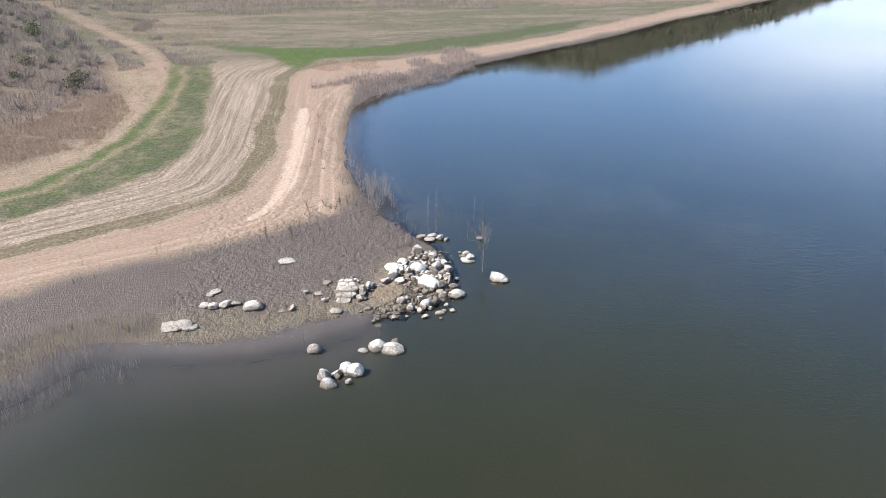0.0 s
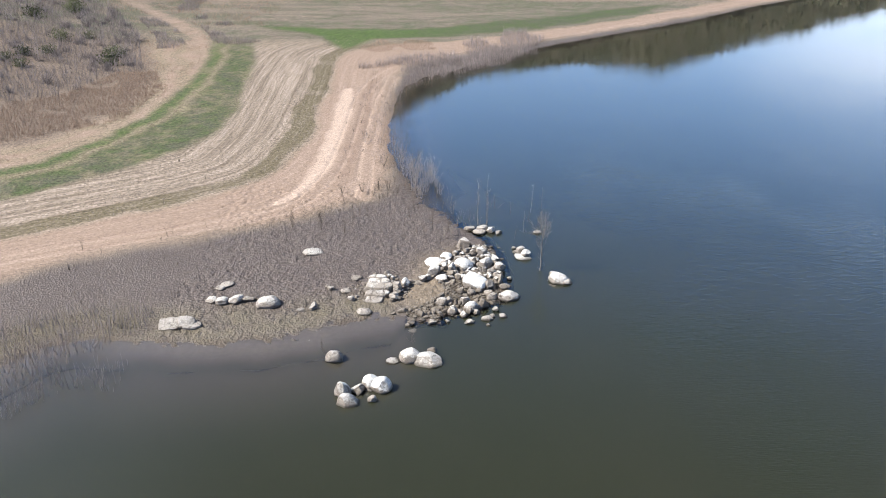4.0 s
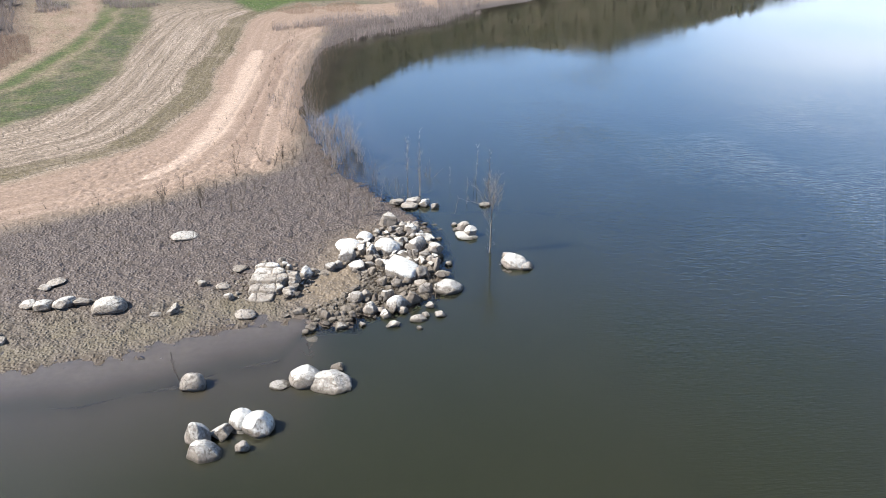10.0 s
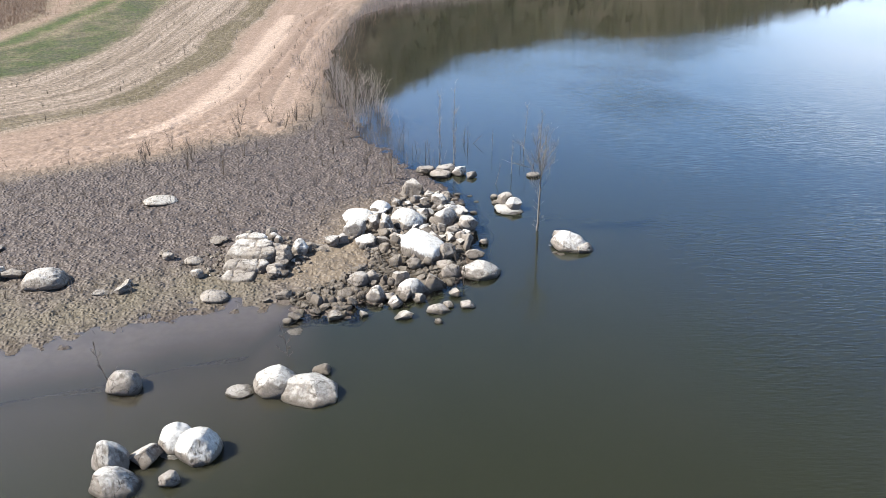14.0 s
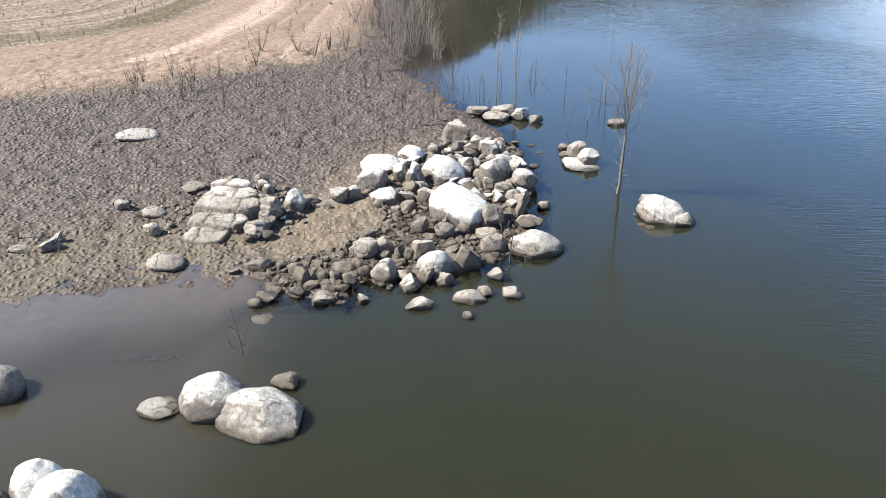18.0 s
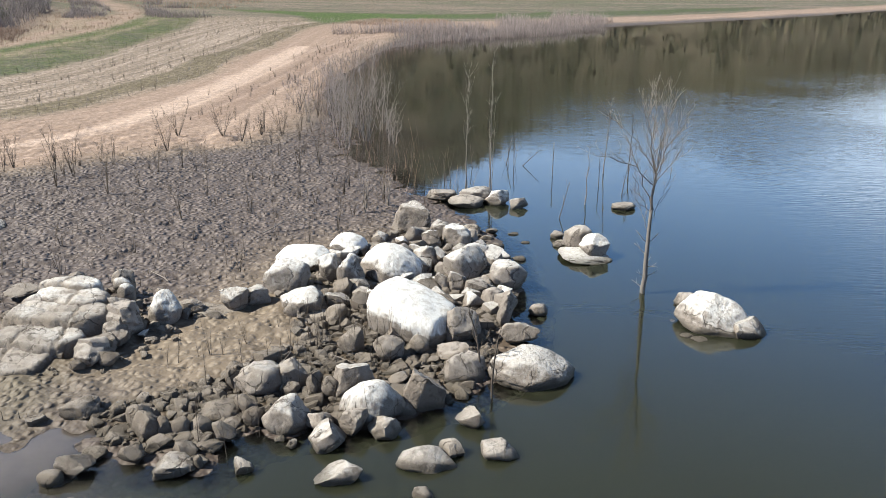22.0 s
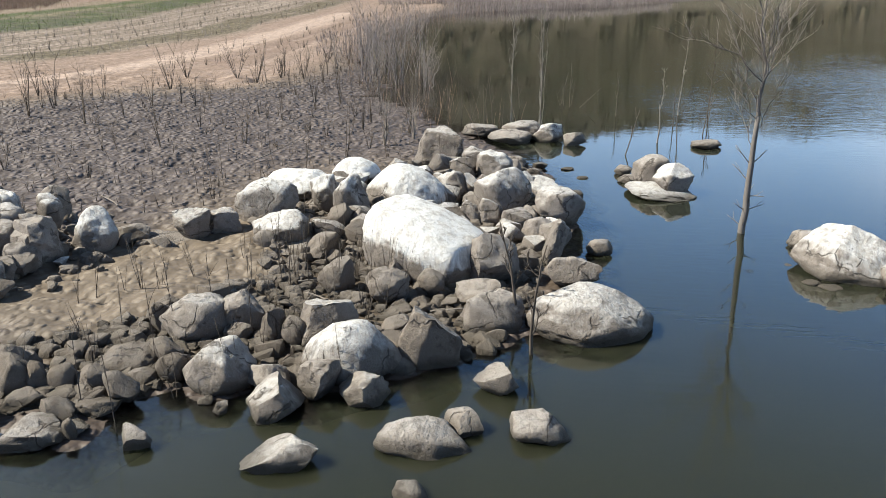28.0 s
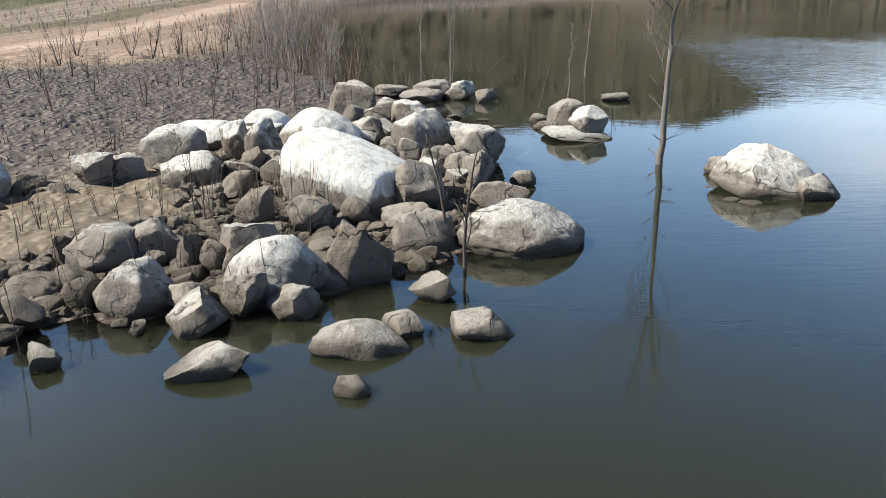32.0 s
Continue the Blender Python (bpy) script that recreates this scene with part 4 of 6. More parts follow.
rock(-3.38, -2.49, 0.00, 0.50, 0.42, 0.30, 0.10, 'r')
rock(-5.63, -5.35, 0.15, 0.84, 0.71, 0.39, 0.15, 'a')
rock(-5.41, -6.17, 0.10, 0.97, 0.83, 0.49, 0.15, 'a')
rock(-8.80, -2.45, 0.20, 0.70, 0.59, 0.38, 0.10, 'r')
rock(-8.76, -3.40, 0.20, 0.65, 0.55, 0.36, 0.05, 'r')
rock(-9.95, -3.39, 0.20, 0.43, 0.37, 0.35, 0.05, 'r')
rock(-8.14, -5.13, 0.20, 0.63, 0.54, 0.51, 0.05, 'r')
rock(-7.20, -5.46, 0.20, 0.73, 0.62, 0.44, 0.05, 'r')
rock(-6.49, -5.07, 0.20, 0.48, 0.41, 0.33, 0.05, 'r')
rock(-7.16, -4.64, 0.20, 0.53, 0.45, 0.36, 0.00, 'a')
rock(-9.95, -7.03, 0.12, 1.12, 0.95, 0.58, 0.30, 'r')
rock(-9.18, -6.83, 0.12, 0.64, 0.54, 0.60, 0.15, 'a')
rock(-8.61, -7.19, 0.10, 0.42, 0.36, 0.49, 0.05, 'r')
rock(-8.31, -7.27, 0.10, 0.38, 0.32, 0.42, 0.05, 'r')
rock(-7.82, -7.07, 0.12, 0.88, 0.75, 0.59, 0.35, 'a')
rock(-7.24, -7.94, 0.08, 1.35, 1.05, 0.74, 0.66, 'o', -12)
rock(-6.24, -7.53, 0.05, 0.90, 0.76, 0.86, 0.30, 'a')
rock(-9.09, -8.51, -0.03, 0.96, 0.81, 0.71, 0.40, 'r')
rock(-9.72, -8.52, 0.00, 0.43, 0.36, 0.45, 0.10, 'r')
rock(-8.35, -8.55, 0.00, 0.58, 0.50, 0.40, 0.15, 'a')
rock(-7.64, -8.73, 0.00, 0.54, 0.46, 0.57, 0.10, 'a')
rock(-8.05, -9.20, -0.05, 0.72, 0.62, 0.52, 0.40, 's', -8)
rock(-6.93, -8.80, -0.05, 0.66, 0.56, 0.46, 0.30, 'a', -8)
rock(-6.08, -9.72, -0.08, 1.15, 0.80, 0.40, 0.25, 't', 0, 0, 12)
rock(-5.62, -9.45, -0.06, 0.50, 0.42, 0.36, 0.15, 'a')
rock(-6.09, -10.83, -0.05, 0.38, 0.32, 0.22, 0.10, 'r')
rock(-4.67, -9.40, -0.05, 0.77, 0.65, 0.32, 0.20, 'r')
rock(-7.66, -10.32, -0.08, 0.88, 0.50, 0.38, 0.34, 's', -10, 0, 20)
rock(-9.54, -10.14, -0.05, 0.43, 0.36, 0.32, 0.20, 'a')
rock(-5.25, -8.28, -0.05, 0.60, 0.51, 0.43, 0.20, 's')
rock(-10.84, -10.12, -0.04, 0.76, 0.65, 0.27, 0.20, 'a')
rock(-10.41, -10.09, 0.00, 0.20, 0.17, 0.30, 0.10, 'r')
rock(-10.76, -9.70, 0.00, 0.48, 0.41, 0.32, 0.10, 'a')
rock(-10.10, -9.14, 0.00, 0.46, 0.39, 0.51, 0.05, 'a')
rock(-12.11, -8.63, 0.10, 0.52, 0.44, 0.41, 0.05, 'r')
rock(-11.78, -8.97, 0.05, 0.67, 0.57, 0.53, 0.05, 'r')
rock(-11.45, -8.99, 0.05, 0.36, 0.31, 0.42, 0.05, 'r')
rock(-11.08, -8.91, 0.03, 0.42, 0.35, 0.37, 0.05, 'r')
rock(-10.73, -8.87, 0.03, 0.46, 0.39, 0.31, 0.05, 'a')
rock(-10.37, -9.42, 0.00, 0.55, 0.46, 0.19, 0.05, 'a')
rock(-10.49, -8.22, 0.10, 0.80, 0.68, 0.27, 0.05, 'r')
rock(-9.97, -8.04, 0.08, 0.48, 0.41, 0.38, 0.05, 'r')
rock(-10.55, -6.98, 0.15, 0.37, 0.32, 0.38, 0.00, 'a')
rock(-9.22, -7.25, 0.10, 0.42, 0.36, 0.26, 0.05, 'r')
rock(-9.06, -9.04, -0.03, 0.21, 0.18, 0.12, 0.10, 'r')
rock(-8.78, -9.27, -0.04, 0.24, 0.20, 0.22, 0.20, 'a')
rock(-13.19, -3.73, 0.15, 0.91, 0.77, 0.92, 0.60, 'r')
rock(-12.85, -3.05, 0.20, 0.92, 0.55, 0.32, 0.00, 's')
rock(-11.98, -3.54, 0.20, 0.38, 0.32, 0.21, 0.00, 'a')
rock(-12.07, -3.05, 0.20, 1.15, 0.97, 0.06, 0.00, 'a')
rock(-20.00, -4.13, 0.20, 0.58, 0.50, 0.36, 0.20, 'r')
rock(-18.59, -4.51, 0.18, 1.00, 0.80, 0.26, 0.15, 'o')
rock(-18.05, -6.12, 0.14, 0.66, 0.60, 0.46, 0.30, 'r')
rock(-16.81, -8.25, 0.06, 1.30, 1.10, 0.36, 0.10, 'o')
rock(-13.49, -8.26, 0.02, 0.78, 0.66, 0.40, 0.05, 'r')
rock(-13.96, -4.60, 0.20, 0.84, 0.71, 0.93, 0.10, 'a')
rock(-14.15, -5.85, 0.15, 0.71, 0.60, 0.57, 0.10, 'a')
rock(-14.00, -4.99, 0.15, 0.63, 0.54, 0.60, 0.10, 'r')
rock(-17.77, -2.13, 0.30, 0.98, 0.83, 0.11, 0.05, 'a')
rock(-12.68, -10.33, 0.00, 0.66, 0.56, 0.42, 0.05, 'a')
rock(-12.98, -10.68, -0.05, 0.44, 0.37, 0.31, 0.10, 'r')
rock(-12.57, -11.41, -0.05, 0.71, 0.61, 0.13, 0.30, 'r')
rock(-10.69, -9.96, -0.04, 0.83, 0.71, 0.14, 0.20, 'a')
rock(-1.47, 2.18, -0.06, 1.74, 1.48, 0.27, 0.50, 'r')
rock(-1.59, 3.00, 0.00, 0.96, 0.81, 0.84, 0.25, 'r')
rock(-1.23, 2.28, 0.05, 0.94, 0.80, 0.74, 0.60, 'r')
rock(-2.24, 4.16, -0.03, 0.45, 0.38, 0.28, 0.10, 'r')
rock(-2.19, 3.32, -0.03, 0.53, 0.45, 0.22, 0.10, 'r')
rock(0.73, 7.88, -0.04, 0.91, 0.78, 0.25, 0.10, 'r')
rock(-6.41, 9.12, -0.03, 1.18, 1.00, 0.41, 0.15, 'r')
rock(-5.38, 8.18, -0.03, 1.34, 1.14, 0.38, 0.15, 'r')
rock(-5.05, 8.93, 0.05, 1.22, 1.04, 0.51, 0.25, 'r')
rock(-4.21, 8.33, -0.03, 0.90, 0.77, 0.64, 0.60, 'r')
rock(-3.35, 7.80, -0.03, 0.68, 0.57, 0.44, 0.20, 'a')
rock(0.29, -2.88, -0.06, 0.53, 0.45, 0.06, 0.10, 'r')
rock(0.80, -3.30, -0.06, 0.56, 0.48, 0.07, 0.10, 'r')
rock(1.24, -3.08, -0.08, 2.10, 1.40, 0.98, 0.58, 't', 4, 0, -20)
rock(1.93, -3.62, -0.08, 0.95, 0.80, 0.52, 0.30, 's', 10, 0, -24)
rock(0.81, -1.67, -0.05, 0.59, 0.50, 0.42, 0.20, 'r')
rock(-17.78, -20.40, -0.10, 1.20, 1.05, 1.30, 0.55, 't')
rock(-16.75, -20.05, -0.10, 1.20, 0.95, 0.72, 0.36, 's')
rock(-15.76, -19.32, -0.10, 1.31, 1.12, 1.14, 0.75, 'o')
rock(-14.90, -19.75, -0.10, 1.55, 1.40, 1.18, 0.68, 'o')
rock(-12.72, -15.75, -0.10, 1.80, 1.60, 1.06, 0.46, 'o')
rock(-11.42, -16.15, -0.10, 2.45, 1.80, 0.96, 0.42, 't', 0, 0, -6)
rock(-14.13, -15.99, -0.08, 1.10, 0.93, 0.29, 0.30, 'r')
rock(-11.05, -14.74, -0.05, 0.76, 0.65, 0.40, 0.10, 'r')
rock(-18.82, -15.57, -0.10, 1.38, 1.17, 0.97, 0.25, 'o')
rock(-12.72, -10.59, -0.08, 0.90, 0.76, 0.09, 0.20, 'r')
rock(-17.35, -21.45, -0.10, 1.65, 1.20, 0.95, 0.42, 't')
rock(-15.58, -21.22, -0.08, 0.70, 0.60, 0.56, 0.15, 'r')
rock(-15.91, -19.59, -0.05, 1.05, 0.89, 0.17, 0.50, 'r')
rock(-25.30, -6.62, 0.10, 2.05, 1.75, 0.92, 0.34, 'r')
rock(-21.30, -7.60, 0.02, 0.85, 0.72, 0.52, 0.22, 'a')
rock(-21.25, -6.85, 0.05, 0.70, 0.50, 0.42, 0.30, 's', 0, 18)
rock(-22.35, -7.65, 0.05, 0.80, 0.60, 0.20, 0.10, 'r')
rock(-22.47, 3.66, 0.25, 1.95, 1.60, 0.34, 0.30, 'o')
rock(-30.20, -3.60, 0.25, 0.80, 0.65, 0.22, 0.20, 'r')
rock(-33.20, -9.89, 0.05, 1.90, 1.50, 0.62, 0.22, 'p', 0, 12)
rock(-31.90, -9.68, 0.05, 1.50, 1.30, 0.80, 0.24, 'p', 0, 14)
rock(-31.35, -10.04, 0.05, 1.55, 1.20, 0.42, 0.15, 'p')
rock(-30.46, -5.97, 0.20, 1.05, 0.89, 0.46, 0.32, 'r')
rock(-29.51, -6.20, 0.20, 1.13, 0.96, 0.56, 0.34, 'r')
rock(-28.31, -6.10, 0.20, 1.45, 1.10, 0.62, 0.36, 'r')
rock(-29.74, -2.93, 0.25, 1.33, 1.19, 0.20, 0.15, 'r')
rock(-27.25, -5.85, 0.20, 1.15, 0.80, 0.40, 0.12, 'r')
rock(-20.30, -3.75, 0.20, 0.55, 0.50, 0.34, 0.00, 'a')


def bedded_layer(name, root, outline, z_foot, z_back, thick, joints, g, seed):
    """One weathered bed of the outcrop: rounded nose, vertical joints and ripples along the bedding."""
    poly = rounded(np.vstack([arr(*outline), arr(*outline)[:1]]))[:-1]
    (x0, y0), (x1, y1) = poly.min(0), poly.max(0)
    step = 0.05
    xs, ys = np.arange(x0 - 0.06, x1 + 0.06, step), np.arange(y0 - 0.06, y1 + 0.06, step)
    gx, gy = np.meshgrid(xs, ys)
    P = np.column_stack([gx.ravel(), gy.ravel()])
    W = P + 0.10 * np.column_stack([value_noise(P, 0.5, seed), value_noise(P, 0.5, seed + 1)]) + 0.04 * np.column_stack([value_noise(P, 0.17, seed + 2), value_noise(P, 0.17, seed + 3)])
    d = np.where(inside(W, poly), 1, -1) * np.abs(seg_dist(W, poly, True))
    f = (P[:, 1] - y0) / (y1 - y0)
    z = z_foot + (z_back - z_foot) * f
    z = z - thick * (1 - np.sqrt(np.clip(1 - np.clip(1 - d / 0.24, 0, 1) ** 2, 0, 1)))
    z += 0.030 * value_noise(P, 0.8, seed + 4) + 0.009 * value_noise(P, 0.22, seed + 5)
    bed = W[:, 1] + 0.16 * (W[:, 0] - x0)
    z -= 0.060 * np.exp(-((np.mod(bed * 1.7 + 0.2 * value_noise(P, 0.8, seed + 6), 1.0) - 0.5) / 0.09) ** 2)
    crack = np.zeros(len(P))
    for u, lean in joints:
        e = W[:, 0] - (x0 + (x1 - x0) * u) - lean * (W[:, 1] - y0)
        crack = np.maximum(crack, np.exp(-(e / 0.03) ** 2))
        z -= 0.012 * np.exp(-(e / 0.08) ** 2)
    z -= 0.07 * crack
    keep = d > -0.05
    nx, ny = len(xs), len(ys)
    i = np.arange(ny - 1)[:, None] * nx + np.arange(nx - 1)[None, :]
    q = np.stack([i, i + 1, i + 1 + nx, i + nx], -1).reshape(-1, 4)
    q = q[keep[q].all(1)]
    z = np.where(d < 0.02, z - thick * 0.9, z)
    low = np.full(len(P), min(z_foot, z_back) - thick - 0.15)
    n = len(P)
    e0 = np.concatenate([q[:, [0, 1]], q[:, [1, 2]], q[:, [2, 3]], q[:, [3, 0]]])
    key = np.sort(e0, 1)
    _, idx, cnt = np.unique(key[:, 0] * n + key[:, 1], return_index=True, return_counts=True)
    rim = e0[idx[cnt == 1]]
    skirt = np.column_stack([rim[:, 1], rim[:, 0], rim[:, 0] + n, rim[:, 1] + n])
    V = np.vstack([np.column_stack([P, z]), np.column_stack([P, low])])
    faces = np.vstack([q, skirt])
    used = np.unique(faces)
    remap = np.full(2 * n, -1)
    remap[used] = np.arange(len(used))
    me = bpy.data.meshes.new(name)
    me.from_pydata(V[used].tolist(), [], remap[faces].tolist())
    me.polygons.foreach_set("use_smooth", np.ones(len(faces), bool))
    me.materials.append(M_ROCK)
    a = me.attributes.new("splash", "FLOAT", "POINT")
    white = np.concatenate([g + 0.25 * value_noise(P, 0.6, seed + 7) * (g > 0.2) - 0.8 * crack, np.full(n, -0.6)])
    a.data.foreach_set("value", white[used].astype(np.float32))
    ob = new(name, me)
    ob.parent = root
    return ob


def bedded_outcrop():
    root = tagged(new("rock_outcrop"), "low tilted outcrop of pale bedded granite in the mud", "rock")
    beds = (
        (((-17.0, -6.45), (-16.1, -6.85), (-15.3, -6.8), (-14.95, -6.2), (-15.1, -5.6), (-16.6, -5.5)), 0.22, 0.40, 0.30, ((0.36, 0.05),), 0.30, 501),
        (((-16.95, -5.75), (-15.9, -6.0), (-14.9, -6.1), (-14.45, -5.6), (-14.7, -4.9), (-16.7, -4.7)), 0.56, 0.70, 0.34, ((0.34, 0.1), (0.80, -0.1)), 0.32, 511),
        (((-16.95, -4.95), (-15.6, -5.2), (-14.5, -5.3), (-14.1, -4.7), (-14.5, -4.0), (-16.7, -3.9)), 0.82, 0.93, 0.34, ((0.66, 0.2),), 0.22, 521),
        (((-16.7, -4.2), (-15.7, -4.4), (-14.75, -4.5), (-14.35, -4.1), (-14.8, -3.3), (-16.4, -3.2)), 1.02, 1.08, 0.30, ((0.55, 0.2),), 0.40, 531),
        (((-16.55, -3.55), (-15.7, -3.75), (-14.95, -3.75), (-14.75, -3.3), (-15.4, -2.8), (-16.3, -2.85)), 1.20, 1.14, 0.26, ((0.42, 0.0),), 0.55, 541),
    )
    for outline, z0, z1, thick, joints, g, seed in beds:
        bedded_layer("bed", root, outline, z0, z1, thick, joints, g, seed)


bedded_outcrop()
# low stones in the mud and shallows on both sides of the pile
for x, y, w, h, g, kind in ((-14.26, -8.6, 0.42, 0.24, 0.05, "a"), (-11.76, -9.85, 0.5, 0.36, 0.1, "a"), (-12.3, -9.25, 0.55, 0.24, 0.05, "a"), (-12.05, -8.5, 0.6, 0.36, 0.05, "a"), (-12.53, -9.85, 0.48, 0.22, 0.05, "a"),
                            (-11.39, -9.4, 0.54, 0.28, 0.05, "a"), (-10.96, -9.2, 0.54, 0.22, 0.05, "a"), (-3.72, 4.5, 0.34, 0.10, 0.05, "r"), (-3.67, 1.84, 0.42, 0.16, 0.05, "r"), (-3.36, 3.57, 0.3, 0.08, 0.05, "r"), (-4.46, 4.62, 0.4, 0.2, 0.05, "a"),
                            (-4.7, 3.8, 0.45, 0.26, 0.1, "a"), (-4.3, 3.1, 0.4, 0.2, 0.05, "a"), (0.35, -3.75, 0.34, 0.07, 0.05, "r"), (0.62, -3.95, 0.4, 0.06, 0.05, "r")):
    rock(x, y, -0.03, w, w * 0.8, h, g, kind)
# broken blocks on the outcrop's east side and behind its crest
for x, y, z, w, d, h, g, kind in ((-14.25, -6.05, 0.22, 0.85, 0.7, 0.42, 0.2, "a"), (-14.0, -5.55, 0.24, 0.6, 0.55, 0.36, 0.05, "a"), (-13.75, -6.15, 0.18, 0.5, 0.4, 0.3, 0.05, "a"), (-14.1, -4.75, 0.4, 0.7, 0.6, 0.5, 0.1, "a"),
                                  (-13.85, -5.2, 0.22, 0.55, 0.6, 0.42, 0.05, "a"), (-14.25, -4.0, 0.45, 0.6, 0.5, 0.55, 0.15, "a"), (-14.35, -3.3, 0.5, 0.42, 0.4, 0.55, 0.5, "r"), (-14.6, -2.85, 0.6, 0.5, 0.4, 0.45, 0.5, "r"),
                                  (-15.9, -2.6, 0.7, 0.55, 0.4, 0.42, 0.05, "a"), (-14.9, -2.2, 0.4, 0.6, 0.45, 0.62, 0.2, "a"), (-13.7, -4.3, 0.2, 0.4, 0.45, 0.42, 0.05, "a")):
    rock(x, y, z, w, d, h, g, kind)


def block_mesh(name, seed, g, points=16, segs=2):
    """A broken, blunt-edged block: the hull of points on a rough box. Unit size, origin at its foot."""
    rng = random.Random(seed)
    bm = bmesh.new()
    for _ in range(points):
        d = Vector((rng.gauss(0, 1), rng.gauss(0, 1), rng.gauss(0, 1)))
        k = (abs(d.x) ** 5 + abs(d.y) ** 5 + abs(d.z) ** 5) ** 0.2
        bm.verts.new(d / k * rng.uniform(0.82, 1.0))
    bmesh.ops.convex_hull(bm, input=bm.verts[:])
    bmesh.ops.delete(bm, geom=[v for v in bm.verts if not v.link_faces], context="VERTS")
    bmesh.ops.dissolve_limit(bm, angle_limit=radians(20), verts=bm.verts[:], edges=bm.edges[:])
    bmesh.ops.bevel(bm, geom=bm.edges[:], offset=0.10, segments=segs, profile=0.6, affect="EDGES", clamp_overlap=True)
    bmesh.ops.triangulate(bm, faces=bm.faces[:])
    lo = [min(v.co[i] for v in bm.verts) for i in range(3)]
    hi = [max(v.co[i] for v in bm.verts) for i in range(3)]
    for v in bm.verts:
        for i in range(3):
            v.co[i] = (v.co[i] - (lo[i] + hi[i]) / 2) / (hi[i] - lo[i])
        v.co.z += 0.5
    for f in bm.faces:
        f.smooth = True
    me = bpy.data.meshes.new(name)
    bm.to_mesh(me)
    bm.free()
    me.materials.append(M_ROCK)
    me.set_sharp_from_angle(angle=radians(30))
    return splash(me, g) if g is not None else me


def fill_rubble():
    """Loose stones between the larger ones."""
    rng = random.Random(77)
    kinds = [block_mesh("stone", 100 + i, g, 13 + i % 5) for i, g in enumerate([-0.6, 0.42, -0.9, 0.25, -0.4, 0.6, -0.8, 0.35, -1.0, 0.1, -0.7, 0.5])]
    made = [(x, y, r) for x, y, r in STONES]
    n = 0
    cand = [(rng.uniform(-13.5, -4), rng.uniform(-10, 5.4)) for _ in range(5200)]
    ok = inside(np.array(cand), PILE)
    for (x, y), good in zip(cand, ok):
        if not good or n >= 200:
            continue
        s = min(0.75, 0.24 + rng.expovariate(6.5)) if n < 150 else rng.uniform(0.20, 0.30)
        if any((x - a) ** 2 + (y - b) ** 2 < (0.62 * r + 0.30 * s) ** 2 for a, b, r in made):
            continue
        upper = y > -2.6 and x > -9.5
        if upper:
            s = rng.uniform(0.46, 0.82) if n < 150 else rng.uniform(0.28, 0.45)
        me = rng.choice(kinds[1::2] if upper and s > 0.45 and rng.random() < 0.8 else kinds[0::2])
        ob = new("stone", me)
        gz = ground_z(x, y)
        hh = s * (rng.uniform(0.55, 0.85) if upper else rng.uniform(0.38, 0.62))
        ob.matrix_basis = pose(x, y, gz - (0.22 if upper else 0.34) * hh, rng.uniform(-9, 9), rng.uniform(-9, 9), rng.uniform(0, 360)) @ Matrix.Diagonal((s, s * rng.uniform(0.7, 1), hh, 1))
        tagged(ob, "small grey-brown stone lying loose in the pile", "rock", group="rubble of the point")
        made.append((x, y, s / 2))
        n += 1
    # a scatter of stones round the bedded slabs
    n = 0
    while n < 44:
        a, r = rng.uniform(0, 2 * math.pi), rng.uniform(0.55, 1.25)
        x, y = -15.3 + math.cos(a) * 2.5 * r, -4.2 + math.sin(a) * 2.2 * r
        s = min(0.5, 0.12 + rng.expovariate(9))
        n += 1
        if any((x - a) ** 2 + (y - b) ** 2 < (0.6 * r2 + 0.3 * s) ** 2 for a, b, r2 in made):
            continue
        ob = new("stone", rng.choice(kinds))
        ob.matrix_basis = pose(x, y, ground_z(x, y) - 0.05 * s, rng.uniform(-15, 15), rng.uniform(-15, 15), rng.uniform(0, 360)) @ Matrix.Diagonal((s, s * 0.8, s * 0.6, 1))
        tagged(ob, "small dark stone beside the bedded slabs", "rock", group="rubble of the slabs")
        made.append((x, y, s / 2))
    # smaller rubble and chips, uncountable
    def heap(name, pts, lo, hi, label, lift, g=-0.85):
        V, F, k = [], [], 0
        bases = []
        for i in range(9):
            b = block_mesh("chip", 700 + i, None, 12 + i % 4, 1)
            bases.append((np.array([v.co[:] for v in b.vertices]), np.array([p.vertices[:] for p in b.polygons])))
            bpy.data.meshes.remove(b)
        gz = heights(pts)
        for (x, y), z in zip(pts, gz):
            bv, bf = rng.choice(bases)
            s = lo + (hi - lo) * rng.random() ** 2
            a, t = rng.uniform(0, 6.28), rng.uniform(-0.3, 0.3)
            q = (bv - (0, 0, 0.45)) * (s, s * 0.8, s * 0.6)
            q = np.column_stack([q[:, 0] * math.cos(t) + q[:, 2] * math.sin(t), q[:, 1], q[:, 2] * math.cos(t) - q[:, 0] * math.sin(t)])
            q = np.column_stack([q[:, 0] * math.cos(a) - q[:, 1] * math.sin(a) + x, q[:, 0] * math.sin(a) + q[:, 1] * math.cos(a) + y, q[:, 2] + z + rng.uniform(0, lift)])
            V.append(q); F.append(bf + k)
            k += len(bv)
        me = bpy.data.meshes.new(name)
        me.from_pydata(np.vstack(V).tolist(), [], np.vstack(F).tolist())
        me.materials.append(M_ROCK)
        tagged(new(name, splash(me, g)), label, "gravel", kind="stuff")
    pts = np.array([(rng.uniform(-14, -4), rng.uniform(-10.3, 5.6)) for _ in range(12000)])
    pts = pts[inside(pts, PILE)]
    big, up = pts[:2300], (pts[:2300, 1] > -2.8) & (pts[:2300, 0] > -9.8)
    heap("rubble", big[~up], 0.14, 0.44, "broken brown rubble bedded between the boulders", 0.03)
